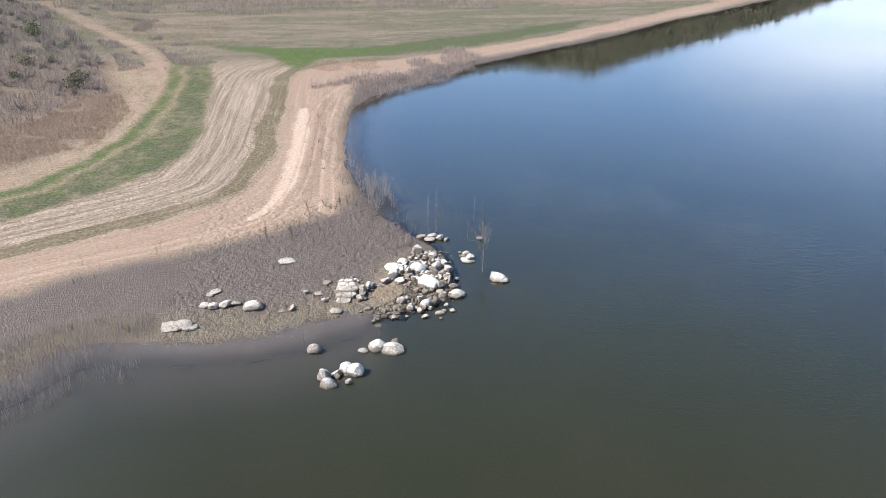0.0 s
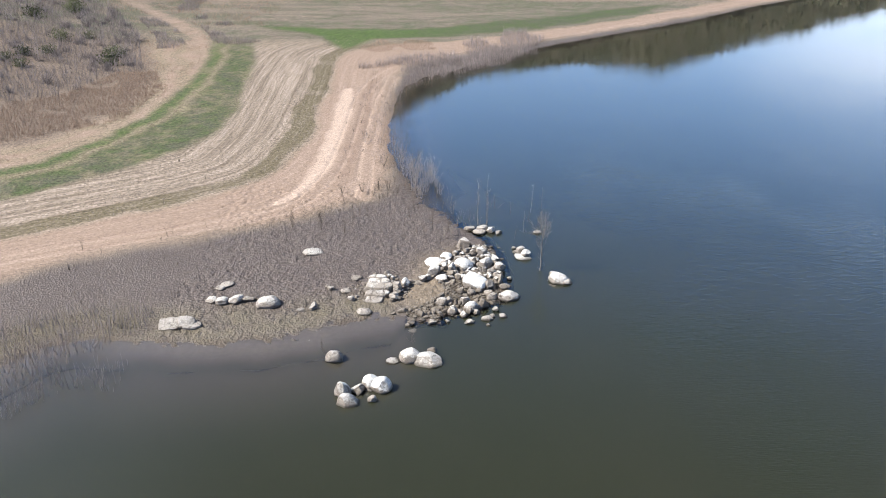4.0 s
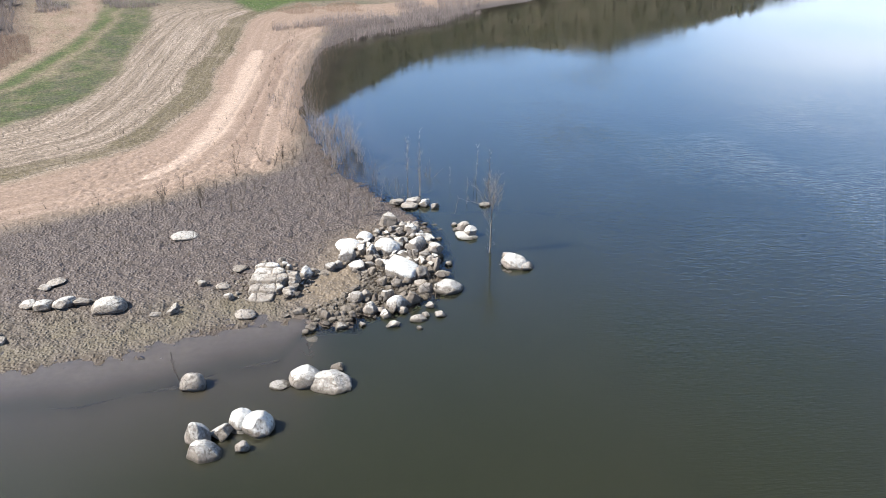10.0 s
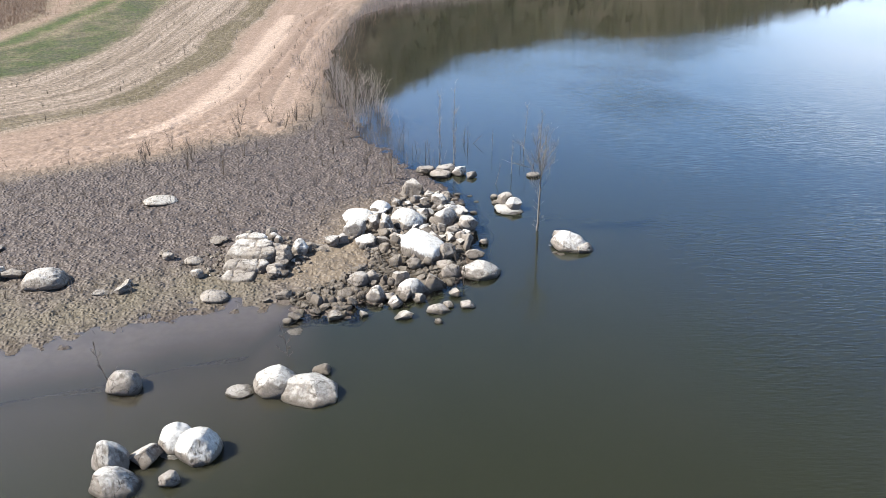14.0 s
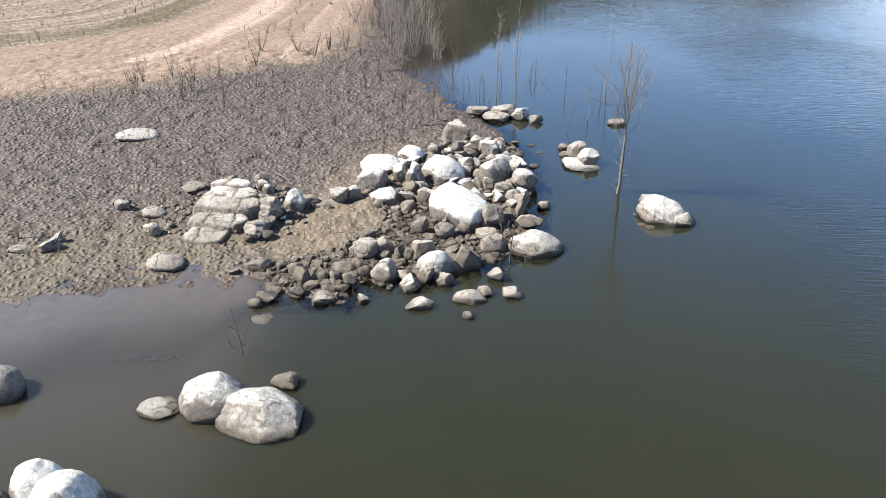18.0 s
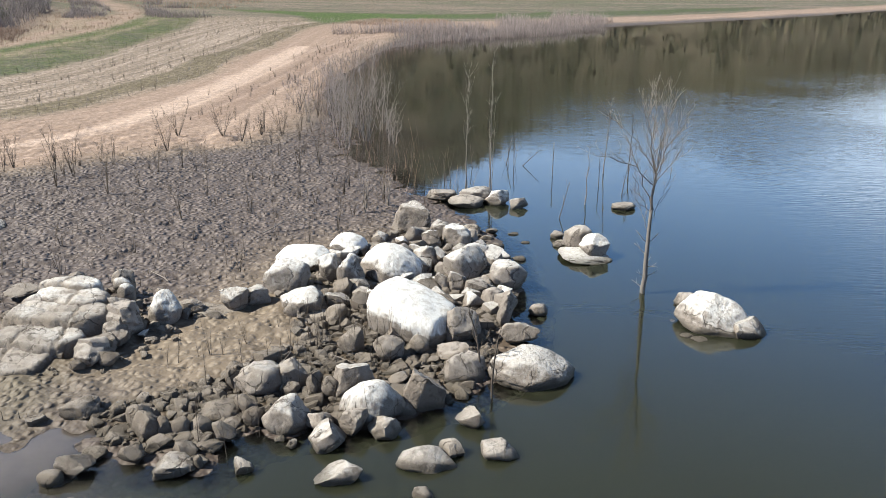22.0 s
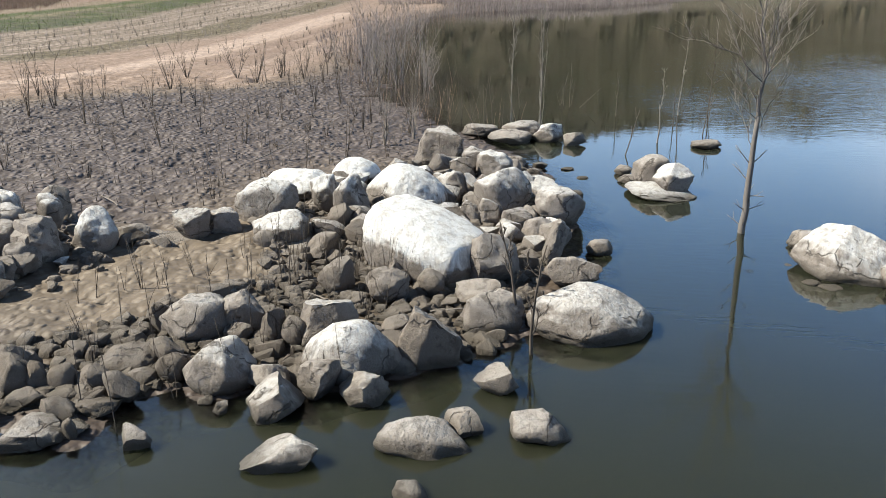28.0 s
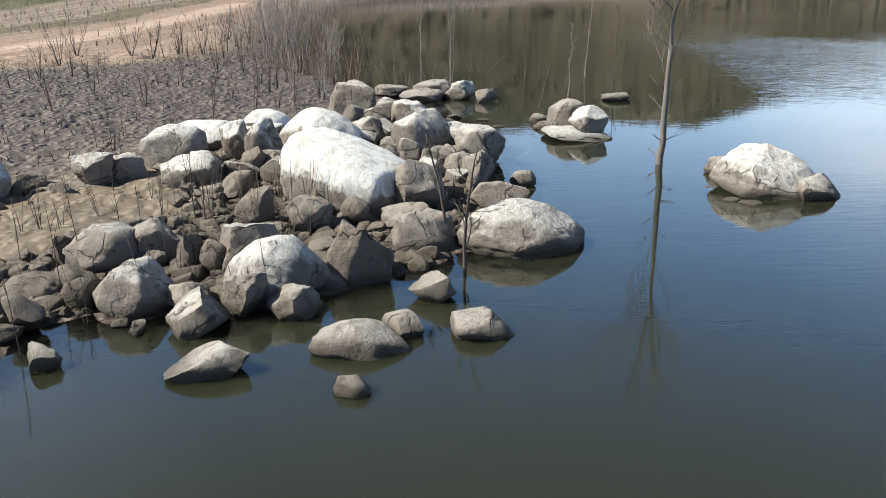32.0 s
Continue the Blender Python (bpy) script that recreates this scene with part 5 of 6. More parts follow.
    heap("rubble", big[up], 0.18, 0.46, "broken brown stones heaped in the gaps between boulders", 0.02, -0.7)
    heap("gravel", pts[2300:4300], 0.05, 0.15, "loose chips of stone between the boulders", 0.02)
    ring = np.array([(-15.3 + math.cos(a) * 2.7 * r, -4.1 + math.sin(a) * 2.3 * r) for a, r in ((rng.uniform(0, 6.28), rng.uniform(0.5, 1.15)) for _ in range(260))])
    heap("rubble", ring, 0.08, 0.34, "broken dark stones round the bedded slabs", 0.03)


fill_rubble()


# ---------------------------------------------------------------- dead trees and saplings
def branch_tree(name, x, y, z, height, spread, seed, limbs, mat, label, r0=0.075, lean=(0, 0), bare=0.28, up=1.0):
    """A dead tree: a trunk, and limbs that each carry their own twigs."""
    rng = random.Random(seed)
    root = tagged(new(name), label, "tree")
    root.location = (x, y, z)
    steps = 12
    trunk = bend(rng, (0, 0, -0.4), (lean[0], lean[1], 1), height + 0.4, steps, 0.075, 0.03)
    tb = Tubes()
    tb.add(trunk, taper(r0, 0.008, steps + 1), 7)
    ob = new("trunk", tb.mesh("trunk", M_TRUNK if mat is M_BARK else mat)); ob.parent = root
    for i in range(limbs):
        f = bare + (0.94 - bare) * (i + rng.uniform(0, 0.8)) / limbs
        k = min(int(f * steps), steps - 1)
        a, b = Vector(trunk[k]), Vector(trunk[k + 1])
        p = a.lerp(b, f * steps - k)
        ang = i * 2.4 + rng.uniform(-0.5, 0.5)
        ln = spread * (1.15 - 0.75 * f) * rng.uniform(0.75, 1.25)
        rise = rng.uniform(0.45, 1.15) * up
        tb = Tubes()
        line = bend(rng, p, (math.cos(ang), math.sin(ang), rise), ln, 7, 0.24, 0.09)
        rr = r0 * (1 - f) * 0.27 + 0.007
        tb.add(line, taper(rr, 0.005, 8), 5)
        for j in range(2, 7):
            for _ in range(2 if j > 2 else 1):
                w = Vector(line[j]) - Vector(line[j - 1])
                w = w.normalized() + Vector((rng.uniform(-1, 1), rng.uniform(-1, 1), rng.uniform(-0.2, 0.9))) * 0.75
                tl = ln * rng.uniform(0.16, 0.42)
                tw = bend(rng, line[j], w, tl, 4, 0.24, 0.06)
                tb.add(tw, taper(0.008, 0.003, 5), 3)
                if rng.random() < 0.7:
                    w2 = w.normalized() + Vector((rng.uniform(-1, 1), rng.uniform(-1, 1), rng.uniform(0, 0.8))) * 0.8
                    tb.add(bend(rng, tw[2], w2, tl * 0.6, 3, 0.15), taper(0.005, 0.0025, 4), 3)
        ob = new("limb", tb.mesh("limb", mat)); ob.parent = root
    # broken stubs on the lower trunk
    for i in range(7 if height > 4 else 0):
        f = 0.12 + (bare - 0.10) * i / 7 + rng.uniform(0, 0.03)
        k = int(f * steps)
        p = Vector(trunk[k]).lerp(Vector(trunk[k + 1]), f * steps - k)
        ang = i * 2.1 + rng.uniform(-0.4, 0.4)
        tb = Tubes()
        line = bend(rng, p, (math.cos(ang), math.sin(ang), rng.uniform(0.0, 0.6)), rng.uniform(0.25, 0.7), 4, 0.15)
        tb.add(line, taper(0.011, 0.004, 5), 4)
        ob = new("stub", tb.mesh("stub", M_TWIG)); ob.parent = root
    return root


def arch(rng, a, b, rise, steps, wobble):
    """A limb from a to b that leaves its foot steeply and bends outwards, a little crooked."""
    a, b = Vector(a), Vector(b)
    mid = a.lerp(b, 0.45) + Vector((0, 0, rise))
    out = []
    for i in range(steps + 1):
        t = i / steps
        p = a * (1 - t) ** 2 + mid * 2 * t * (1 - t) + b * t * t
        if 0 < i:
            p += Vector((rng.gauss(0, 1), rng.gauss(0, 1), rng.gauss(0, 0.6))) * wobble
        out.append(tuple(p))
    return out


def twig_spray(rng, tb, line, first, length, count, up=0.6):
    """Side twigs with finer twigs on them, along a limb."""
    for _ in range(count):
        k = rng.randint(first, len(line) - 1)
        w = (Vector(line[k]) - Vector(line[k - 1])).normalized() + Vector((rng.uniform(-1, 1), rng.uniform(-1, 1), rng.uniform(-0.2, up))) * 0.85
        ln = length * rng.uniform(0.45, 1.2)
        tw = bend(rng, line[k], w, ln, 5, 0.20, 0.10)
        tb.add(tw, taper(0.0062, 0.0026, 6), 3)
        for _ in range(rng.randint(1, 3)):
            j = rng.randint(1, 4)
            w2 = w.normalized() + Vector((rng.uniform(-1, 1), rng.uniform(-1, 1), rng.uniform(-0.1, 0.9))) * 0.8
            tb.add(bend(rng, tw[j], w2, ln * rng.uniform(0.3, 0.6), 3, 0.2, 0.08), taper(0.0042, 0.0022, 4), 3)


def vase_tree(x, y, label):
    """The tall dead tree in the lake: a leaning trunk that forks into steep limbs, with a ragged bare crown."""
    rng = random.Random(5)
    root = tagged(new("dead_tree"), label, "tree")
    root.location = (x, y, 0)
    trunk = arch(rng, (0, 0, -0.5), (0.05, 0.05, 2.50), 0.1, 9, 0.012)
    tb = Tubes()
    tb.add(trunk, taper(0.085, 0.046, 10), 8)
    ob = new("trunk", tb.mesh("trunk", M_TRUNK)); ob.parent = root
    fork = trunk[-1]
    # foot on the trunk or fork, tip, outward bow, thickness
    leader = arch(rng, fork, (-0.12, 0.0, 5.7), 0.1, 9, 0.03)
    second = arch(rng, fork, (0.22, 0.25, 5.3), -0.1, 8, 0.03)
    limbs = [(leader, 0.062, 22), (second, 0.040, 18)]
    for foot, tip, rise, r, n in ((fork, (-0.92, 0.09, 4.75), 0.35, 0.030, 15), (leader[2], (-1.64, -0.13, 4.05), 0.5, 0.030, 15), (leader[3], (-1.13, 0.38, 5.05), 0.3, 0.024, 12), (leader[3], (0.66, -0.17, 5.10), 0.1, 0.026, 14),
                                  (leader[4], (-0.49, -0.51, 5.60), 0.2, 0.022, 12), (leader[4], (0.53, 0.42, 5.50), 0.15, 0.022, 12), (leader[5], (-0.20, 0.42, 6.00), 0.1, 0.018, 10), (second[3], (0.70, 0.51, 4.50), 0.2, 0.022, 12),
                                  (second[4], (0.23, -0.34, 5.90), 0.1, 0.018, 10), (leader[1], (0.02, -0.81, 4.60), 0.35, 0.024, 12), (second[2], (0.14, 0.94, 4.70), 0.3, 0.024, 12), (trunk[8], (-0.58, -0.09, 3.50), 0.3, 0.018, 7),
                                  (trunk[7], (-0.45, 0.30, 2.90), 0.2, 0.014, 5), (leader[2], (0.61, -0.26, 4.10), 0.25, 0.018, 9), (trunk[8], (0.53, 0.09, 3.35), 0.1, 0.014, 5)):
        limbs.append((arch(rng, foot, tip, rise, 8, 0.035), r, n))
    for line, r, n in limbs:
        tb = Tubes()
        tb.add(line, taper(r * 0.62, 0.0045, len(line)), 6)
        twig_spray(rng, tb, line, 2, 0.55, n + 4)
        ob = new("limb", tb.mesh("limb", M_BARK)); ob.parent = root
    # dead stubs on the lower trunk
    for k, dx, dy, dz, ln in ((2, -0.6, 0.3, 0.6, 0.40), (2, -0.2, -0.7, 0.7, 0.32), (3, 0.9, 0.1, 0.35, 0.42), (3, -0.8, -0.2, 0.5, 0.36), (4, 0.9, -0.2, 0.25, 0.36), (4, 0.4, 0.8, 0.6, 0.40), (5, -0.8, 0.2, 0.8, 0.5), (6, 0.8, 0.1, 0.7, 0.45), (6, -0.9, 0.0, 0.9, 0.55)):
        tb = Tubes()
        line = bend(rng, trunk[k], (dx, dy, dz), ln, 4, 0.12)
        tb.add(line, taper(0.014, 0.005, 5), 4)
        tb.add(bend(rng, line[2], (dx, dy + 0.4, dz + 0.5), ln * 0.5, 3, 0.2), taper(0.007, 0.003, 4), 3)
        ob = new("stub", tb.mesh("stub", M_BARK)); ob.parent = root


def whip_tree(x, y, height, spread, stems, seed, label, lean=0.0, bare=0.4):
    """A slender drowned sapling: a few thin upright stems with short steep twigs towards the top."""
    rng = random.Random(seed)
    root = tagged(new("dead_sapling_tree"), label, "tree", group="drowned saplings of the bay")
    root.location = (x, y, 0)
    for i in range(stems):
        a = rng.uniform(0, 6.28)
        h = height * (1.0 if i == 0 else rng.uniform(0.55, 0.92))
        off = Vector((math.cos(a), math.sin(a), 0)) * (0.0 if i == 0 else 0.09)
        line = arch(rng, off + Vector((0, 0, -0.4)), off * 2.5 + Vector((lean * h, 0, h)), 0.1, 9, 0.022)
        tb = Tubes()
        tb.add(line, taper(0.030 if i == 0 else 0.018, 0.005, 10), 5)
        twig_spray(rng, tb, line, int(bare * 9) + 1, spread, 20 if i == 0 else 9, 2.6)
        ob = new("stem", tb.mesh("stem", M_BARK)); ob.parent = root


def bare_bush(x, y, height, spread, stems, seed):
    """A large leafless bush: crooked stems fanning from one foot, each forking into twigs."""
    rng = random.Random(seed)
    root = tagged(new("dead_bush"), "large leafless pale grey bush at the water's edge", "shrub", group="dead bushes of the shore")
    root.location = (x, y, ground_z(x, y))
    for i in range(stems):
        a = i * 2.4 + rng.uniform(-0.4, 0.4)
        r = spread * rng.uniform(0.25, 1.0)
        h = height * rng.uniform(0.6, 1.0) * (1.1 - 0.35 * r / spread)
        foot = Vector((math.cos(a), math.sin(a), 0)) * 0.18
        line = arch(rng, foot + Vector((0, 0, -0.25)), (math.cos(a) * r, math.sin(a) * r, h), 0.35 * h, 8, 0.05)
        tb = Tubes()
        tb.add(line, taper(rng.uniform(0.018, 0.032), 0.006, 9), 4)
        twig_spray(rng, tb, line, 2, 0.26 * height, 9, 1.2)
        ob = new("stem", tb.mesh("stem", M_BUSH if i % 3 else M_BARK)); ob.parent = root


def lone_stick(x, y, dx, dy, h, seed, fork=True):
    rng = random.Random(seed)
    tb = Tubes()
    line = bend(rng, (0, 0, -0.3), (dx, dy, 1), (h + 0.3) * math.hypot(1, math.hypot(dx, dy)), 6, 0.05)
    tb.add(line, taper(0.022, 0.007, 7), 5)
    if fork:
        for k in (3, 4, 5):
            tb.add(bend(rng, line[k], (rng.uniform(-0.6, 0.6), rng.uniform(-0.6, 0.6), 1), h * rng.uniform(0.15, 0.35), 3, 0.12), taper(0.010, 0.004, 4), 3)
    ob = tagged(new("dead_stick", tb.mesh("dead_stick", M_TWIG)), "dark dead stick standing out of the water", "branch", group="sticks in the bay")
    ob.location = (x, y, 0)


vase_tree(-0.22, -0.85, "tall bare bleached dead tree standing in the lake")
whip_tree(-4.42, 10.45, 5.6, 0.42, 4, 6, "slender bare dead tree with several stems standing in shallow water", 0.01, 0.30)
whip_tree(-5.43, 10.58, 4.6, 0.75, 2, 7, "slender bare dead tree with a fanned top standing in shallow water", 0.01, 0.55)
whip_tree(0.72, 13.4, 3.0, 0.4, 1, 8, "thin bare dead sapling standing in the lake", 0.06, 0.5)
whip_tree(-0.72, 8.37, 2.2, 0.3, 1, 9, "thin bare dead sapling standing in the lake", 0.03, 0.5)
for i, (x, y, dx, dy, h) in enumerate(((-3.19, 14.72, 0.0, 0, 1.7), (-3.10, 14.70, 0.95, 0.1, 0.8), (-1.58, 12.97, 0.05, 0, 1.5), (0.21, 11.16, 0.02, 0, 1.3), (0.94, 9.84, 0.1, 0, 1.2), (-7.26, 11.88, 0.1, 0, 1.1), (-6.03, 11.0, -0.05, 0, 1.6),
                                       (-6.35, 11.6, 0.05, 0, 1.3), (-5.1, 14.24, -0.1, 0, 1.2), (-3.6, 15.2, 0.2, 0, 1.2), (-2.05, 6.3, 0.45, 0.5, 1.2), (-7.9, 13.4, 0.1, 0, 1.4), (-6.9, 13.1, -0.15, 0, 0.9), (1.6, 12.4, 0.15, 0, 1.0), (-8.2, 16.2, 0.3, 0, 1.3))):
    lone_stick(x, y, dx, dy, h, 1500 + i)
for i, (x, y, h, sp, n) in enumerate(((-12.3, 20.6, 4.0, 1.2, 11), (-10.8, 20.2, 4.3, 1.3, 12), (-12.0, 23.6, 3.4, 1.2, 9), (-10.2, 23.2, 3.2, 1.3, 9), (-11.6, 18.0, 2.4, 0.9, 7), (-13.2, 25.5, 2.8, 1.1, 8), (-12.2, 28.3, 2.8, 1.2, 8), (-9.3, 19.4, 1.8, 0.9, 7),
                                      (-13.8, 30.5, 2.6, 1.0, 9), (-14.6, 35.0, 2.2, 1.0, 8))):
    bare_bush(x, y, h, sp, n, 1700 + i)
branch_tree("dead_tree", -4.75, -7.2, -0.05, 1.9, 0.6, 10, 6, M_TWIG, "small dark dead sapling at the stones' edge", 0.035, (0.0, 0), 0.3)
branch_tree("dead_tree", -4.97, -6.2, 0.1, 1.7, 0.5, 11, 6, M_TWIG, "small dark dead sapling among the boulders", 0.035, (-0.05, 0), 0.4)
branch_tree("dead_tree", -12.6, -13.4, -0.1, 1.6, 0.5, 12, 7, M_TWIG, "dead twiggy sapling standing in shallow water", 0.02, (0.04, 0), 0.15)
branch_tree("dead_tree", -19.5, -15.3, -0.1, 2.3, 0.5, 13, 6, M_TWIG, "dead twiggy sapling standing in shallow water", 0.02, (-0.08, 0), 0.2)
branch_tree("dead_tree", 2.1, 14.6, 0.0, 2.6, 0.5, 14, 5, M_TWIG, "thin dark sapling standing in the lake", 0.025, (0.0, 0), 0.4)


def sapling_mesh(seed, height, stems, spread, mat, twigs=3, r=0.017):
    rng = random.Random(seed)
    tb = Tubes()
    for i in range(stems):
        a = rng.uniform(0, 6.28)
        h = height * rng.uniform(0.55, 1.0)
        line = bend(rng, (math.cos(a) * 0.012, math.sin(a) * 0.012, -0.08), (math.cos(a) * spread, math.sin(a) * spread, 1), h, 5, 0.09, 0.03)
        tb.add(line, taper(r * rng.uniform(0.7, 1.2), 0.003, 6), 3)
        for _ in range(twigs):
            k = rng.randint(2, 4)
            w = Vector((rng.uniform(-1, 1), rng.uniform(-1, 1), 1.1))
            tb.add(bend(rng, line[k], w, h * rng.uniform(0.15, 0.4), 3, 0.12, 0.05), taper(0.006, 0.002, 4), 3)
    return tb.mesh("dead_sapling", mat, True)


def scatter(rng, n, region, test, tries=60000):
    """Random places in a box that pass a test of the whole array."""
    (x0, x1), (y0, y1) = region
    P = np.array([(rng.uniform(x0, x1), rng.uniform(y0, y1)) for _ in range(min(tries, n * 12))])
    return P[test(P)][:n]


def on_mud(P):
    d = shore_dist(P)
    e = seg_dist(P, EDGE_MUD)
    clear = ~inside(P, PILE) & (np.hypot((P[:, 0] + 13.5) / 5, (P[:, 1] + 5) / 3.6) > 1)
    return (d > 0.2) & (e < 1.0) & clear


def saplings():
    rng = random.Random(31)
    tall = [sapling_mesh(200 + i, rng.uniform(1.2, 2.2), rng.randint(2, 6), 0.12, M_TWIG, 3) for i in range(9)]
    low = [sapling_mesh(300 + i, rng.uniform(0.5, 1.0), rng.randint(2, 6), 0.17, M_TWIG, 1, 0.014) for i in range(9)]
    P = scatter(rng, 290, ((-46, -5), (-11, 34)), on_mud)
    Z = heights(P)
    for (x, y), z in zip(P, Z):
        north = y > 3
        ob = new("dead_sapling", rng.choice(tall if rng.random() < (0.42 if north and x > -26 else 0.10) else low))
        s = rng.uniform(0.7, 1.2)
        ob.matrix_basis = pose(x, y, z, 0, 0, rng.uniform(0, 360)) @ Matrix.Diagonal((s, s, s, 1))
        tagged(ob, "clump of dark dead saplings rooted in the mud", "shrub", group="dead saplings of the mudflat")
    # bush in the shallows, and a few larger ones at the edge of the sand
    for x, y, h, n, sp, m in ((-9.6, 21.8, 2.2, 14, 0.3, M_REED), (-11.6, 19.4, 2.0, 14, 0.3, M_REED),
                              (-18.3, 19.9, 2.4, 9, 0.42, M_TWIG), (-20.6, 19.6, 2.2, 8, 0.4, M_TWIG), (-16.0, 29.0, 1.9, 8, 0.5, M_TWIG), (-17.0, 18.6, 1.9, 8, 0.4, M_TWIG),
                              (-14.6, 24.5, 2.2, 12, 0.2, M_REED), (-9.2, 6.6, 1.9, 12, 0.14, M_REED), (-8.4, 7.4, 1.7, 10, 0.14, M_REED), (-3.3, 15.0, 1.8, 3, 0.3, M_TWIG)):
        me = sapling_mesh(int(x * 7 + y * 13 + 900), h, n, sp, m, 4, 0.016)
        ob = new("dead_bush", me)
        ob.location = (x, y, ground_z(x, y))
        tagged(ob, "tall bare dead bush at the water's edge", "shrub", group="dead bushes of the shore")
    for i in range(9):
        k = rng.uniform(6, 10.9)
        a, b = EDGE_MUD[int(k)], EDGE_MUD[int(k) + 1]
        x, y = a + (b - a) * (k % 1) + np.array([rng.uniform(-1.5, 1.5), rng.uniform(-5.0, -0.8)])
        ob = new("dead_bush", sapling_mesh(950 + i, rng.uniform(1.5, 2.4), rng.randint(4, 9), 0.24, M_TWIG, 4, 0.016))
        ob.location = (x, y, ground_z(x, y))
        tagged(ob, "spreading dark dead bush at the edge of the sand", "shrub", group="dead bushes of the sand's edge")
    # stubs along the wheel tracks and thin stems among the stones
    for _ in range(64):
        y = rng.uniform(24, 78)
        x = np.interp(y, RUST[:, 1], RUST[:, 0]) + rng.choice((rng.gauss(0, 0.7), rng.gauss(0, 0.7), rng.uniform(-2.5, 3.5)))
        ob = new("dead_sapling", rng.choice(low))
        ob.matrix_basis = pose(x, y, ground_z(x, y), 0, 0, rng.uniform(0, 360))
        tagged(ob, "low dark dead weed beside the sandy track", "shrub", group="weeds of the track")
    def in_rows(P):
        e2, e3 = seg_dist(P, EDGE_SAND), seg_dist(P, EDGE_PALE)
        return (e2 > 0.5) & (e3 < 0.5) & (P[:, 1] < 96) & (np.sin(e2 * 1.45 + 0.8) > 0.35)
    for x, y in scatter(rng, 230, ((-62, -26), (10, 96)), in_rows):
        ob = new("dead_weed", rng.choice(low))
        s = rng.uniform(0.6, 1.1)
        ob.matrix_basis = pose(x, y, ground_z(x, y), 0, 0, rng.uniform(0, 360)) @ Matrix.Diagonal((s, s, s * 0.9, 1))
        tagged(ob, "low dark dead weed in a row of the stubble", "weed", group="weeds of the stubble field")
    reed = [sapling_mesh(400 + i, rng.uniform(0.7, 1.4), rng.randint(2, 5), 0.13, M_TWIG, 0, 0.008) for i in range(6)]
    for i in range(62):
        x, y = (rng.uniform(-12.5, -7.0), rng.uniform(-9.0, -3.5)) if i % 2 else (rng.gauss(-8.3, 1.1), rng.gauss(-4.4, 1.1))
        ob = new("dead_weed", rng.choice(reed))
        ob.matrix_basis = pose(x, y, ground_z(x, y), 0, 0, rng.uniform(0, 360))
        tagged(ob, "thin dark dead stems growing among the stones", "weed", group="weeds among the stones")


saplings()


def stalk(x, y, h, seed):
    rng = random.Random(seed)
    tb = Tubes()
    line = bend(rng, (0, 0, -0.1), (rng.uniform(-0.06, 0.06), rng.uniform(-0.06, 0.06), 1), h, 7, 0.03)
    tb.add(line, taper(0.011, 0.004, 8), 4)
    for k in (4, 5, 6):
        if rng.random() < 0.6:
            tb.add(bend(rng, line[k], (rng.uniform(-0.5, 0.5), rng.uniform(-0.5, 0.5), 1), 0.22 * h, 3, 0.1), taper(0.005, 0.0025, 4), 3)
    ob = tagged(new("dead_stalk", tb.mesh("dead_stalk", M_TWIG)), "tall thin dead stalk rising among the stones", "weed", group="stalks among the stones")
    ob.location = (x, y, ground_z(x, y))


for i, (x, y, h) in enumerate(((-10.19, -7.22, 1.5), (-9.8, -6.68, 1.3), (-9.47, -6.69, 1.2), (-9.02, -7.19, 1.5), (-7.47, -5.5, 1.2), (-8.0, -5.12, 1.0), (-10.11, -8.2, 1.4), (-9.27, -4.7, 1.3), (-9.0, -4.71, 1.1),
                               (-12.62, 0.06, 1.3), (-12.29, 0.89, 1.5), (-12.05, 4.17, 1.6), (-12.4, 0.4, 1.2), (-8.7, -4.9, 0.9), (-9.15, -5.0, 1.4), (-10.6, -9.4, 1.3), (-9.9, -9.9, 1.2))):
    stalk(x, y, h, 1900 + i)


def fallen_branch(x, y, turn, length, seed):
    """A bleached branch lying across the stones, with a few side twigs."""
    rng = random.Random(seed)
    tb = Tubes()
    a = radians(turn)
    z = ground_z(x, y)
    line = bend(rng, (x, y, z + 0.06), (math.cos(a), math.sin(a), 0.18), length, 7, 0.16)
    tb.add(line, taper(0.022, 0.006, 8), 5)
    for j in (2, 3, 4, 5):
        w = Vector(line[j]) - Vector(line[j - 1])
        w = w.normalized() + Vector((rng.uniform(-1, 1), rng.uniform(-1, 1), rng.uniform(0.1, 0.7)))
        tb.add(bend(rng, line[j], w, length * rng.uniform(0.12, 0.3), 3, 0.2), taper(0.008, 0.003, 4), 3)
    tagged(new("fallen_branch", tb.mesh("fallen_branch", M_BARK)), "bleached dead branch lying across the stones", "branch", group="fallen branches of the point")


for i, (x, y, turn, length) in enumerate(((-8.9, -4.9, 20, 1.5), (-7.6, -6.1, 150, 1.2), (-9.8, -6.6, 75, 1.1), (-6.4, -6.0, 10, 1.0), (-14.0, -1.2, 130, 1.6), (-12.3, 3.4, 35, 1.7), (-8.1, 0.9, 100, 0.9))):
    fallen_branch(x, y, turn, length, 1200 + i)


def stems(name, P, Z, lo, hi, mat, seed, label, category, lean=0.18, r=0.009, joints=2, sides=3):
    rng = random.Random(seed)
    tb = Tubes()
    for (x, y), z in zip(P, Z):
        h = rng.uniform(lo, hi)
        a, l = rng.uniform(0, 6.28), rng.uniform(0, lean)
        tb.add(bend(rng, (x, y, z - 0.05), (math.cos(a) * l, math.sin(a) * l, 1), h, joints, 0.10), taper(r, r * 0.35, joints + 1), sides)
    return tagged(new(name, tb.mesh(name, mat)), label, category, kind="stuff")


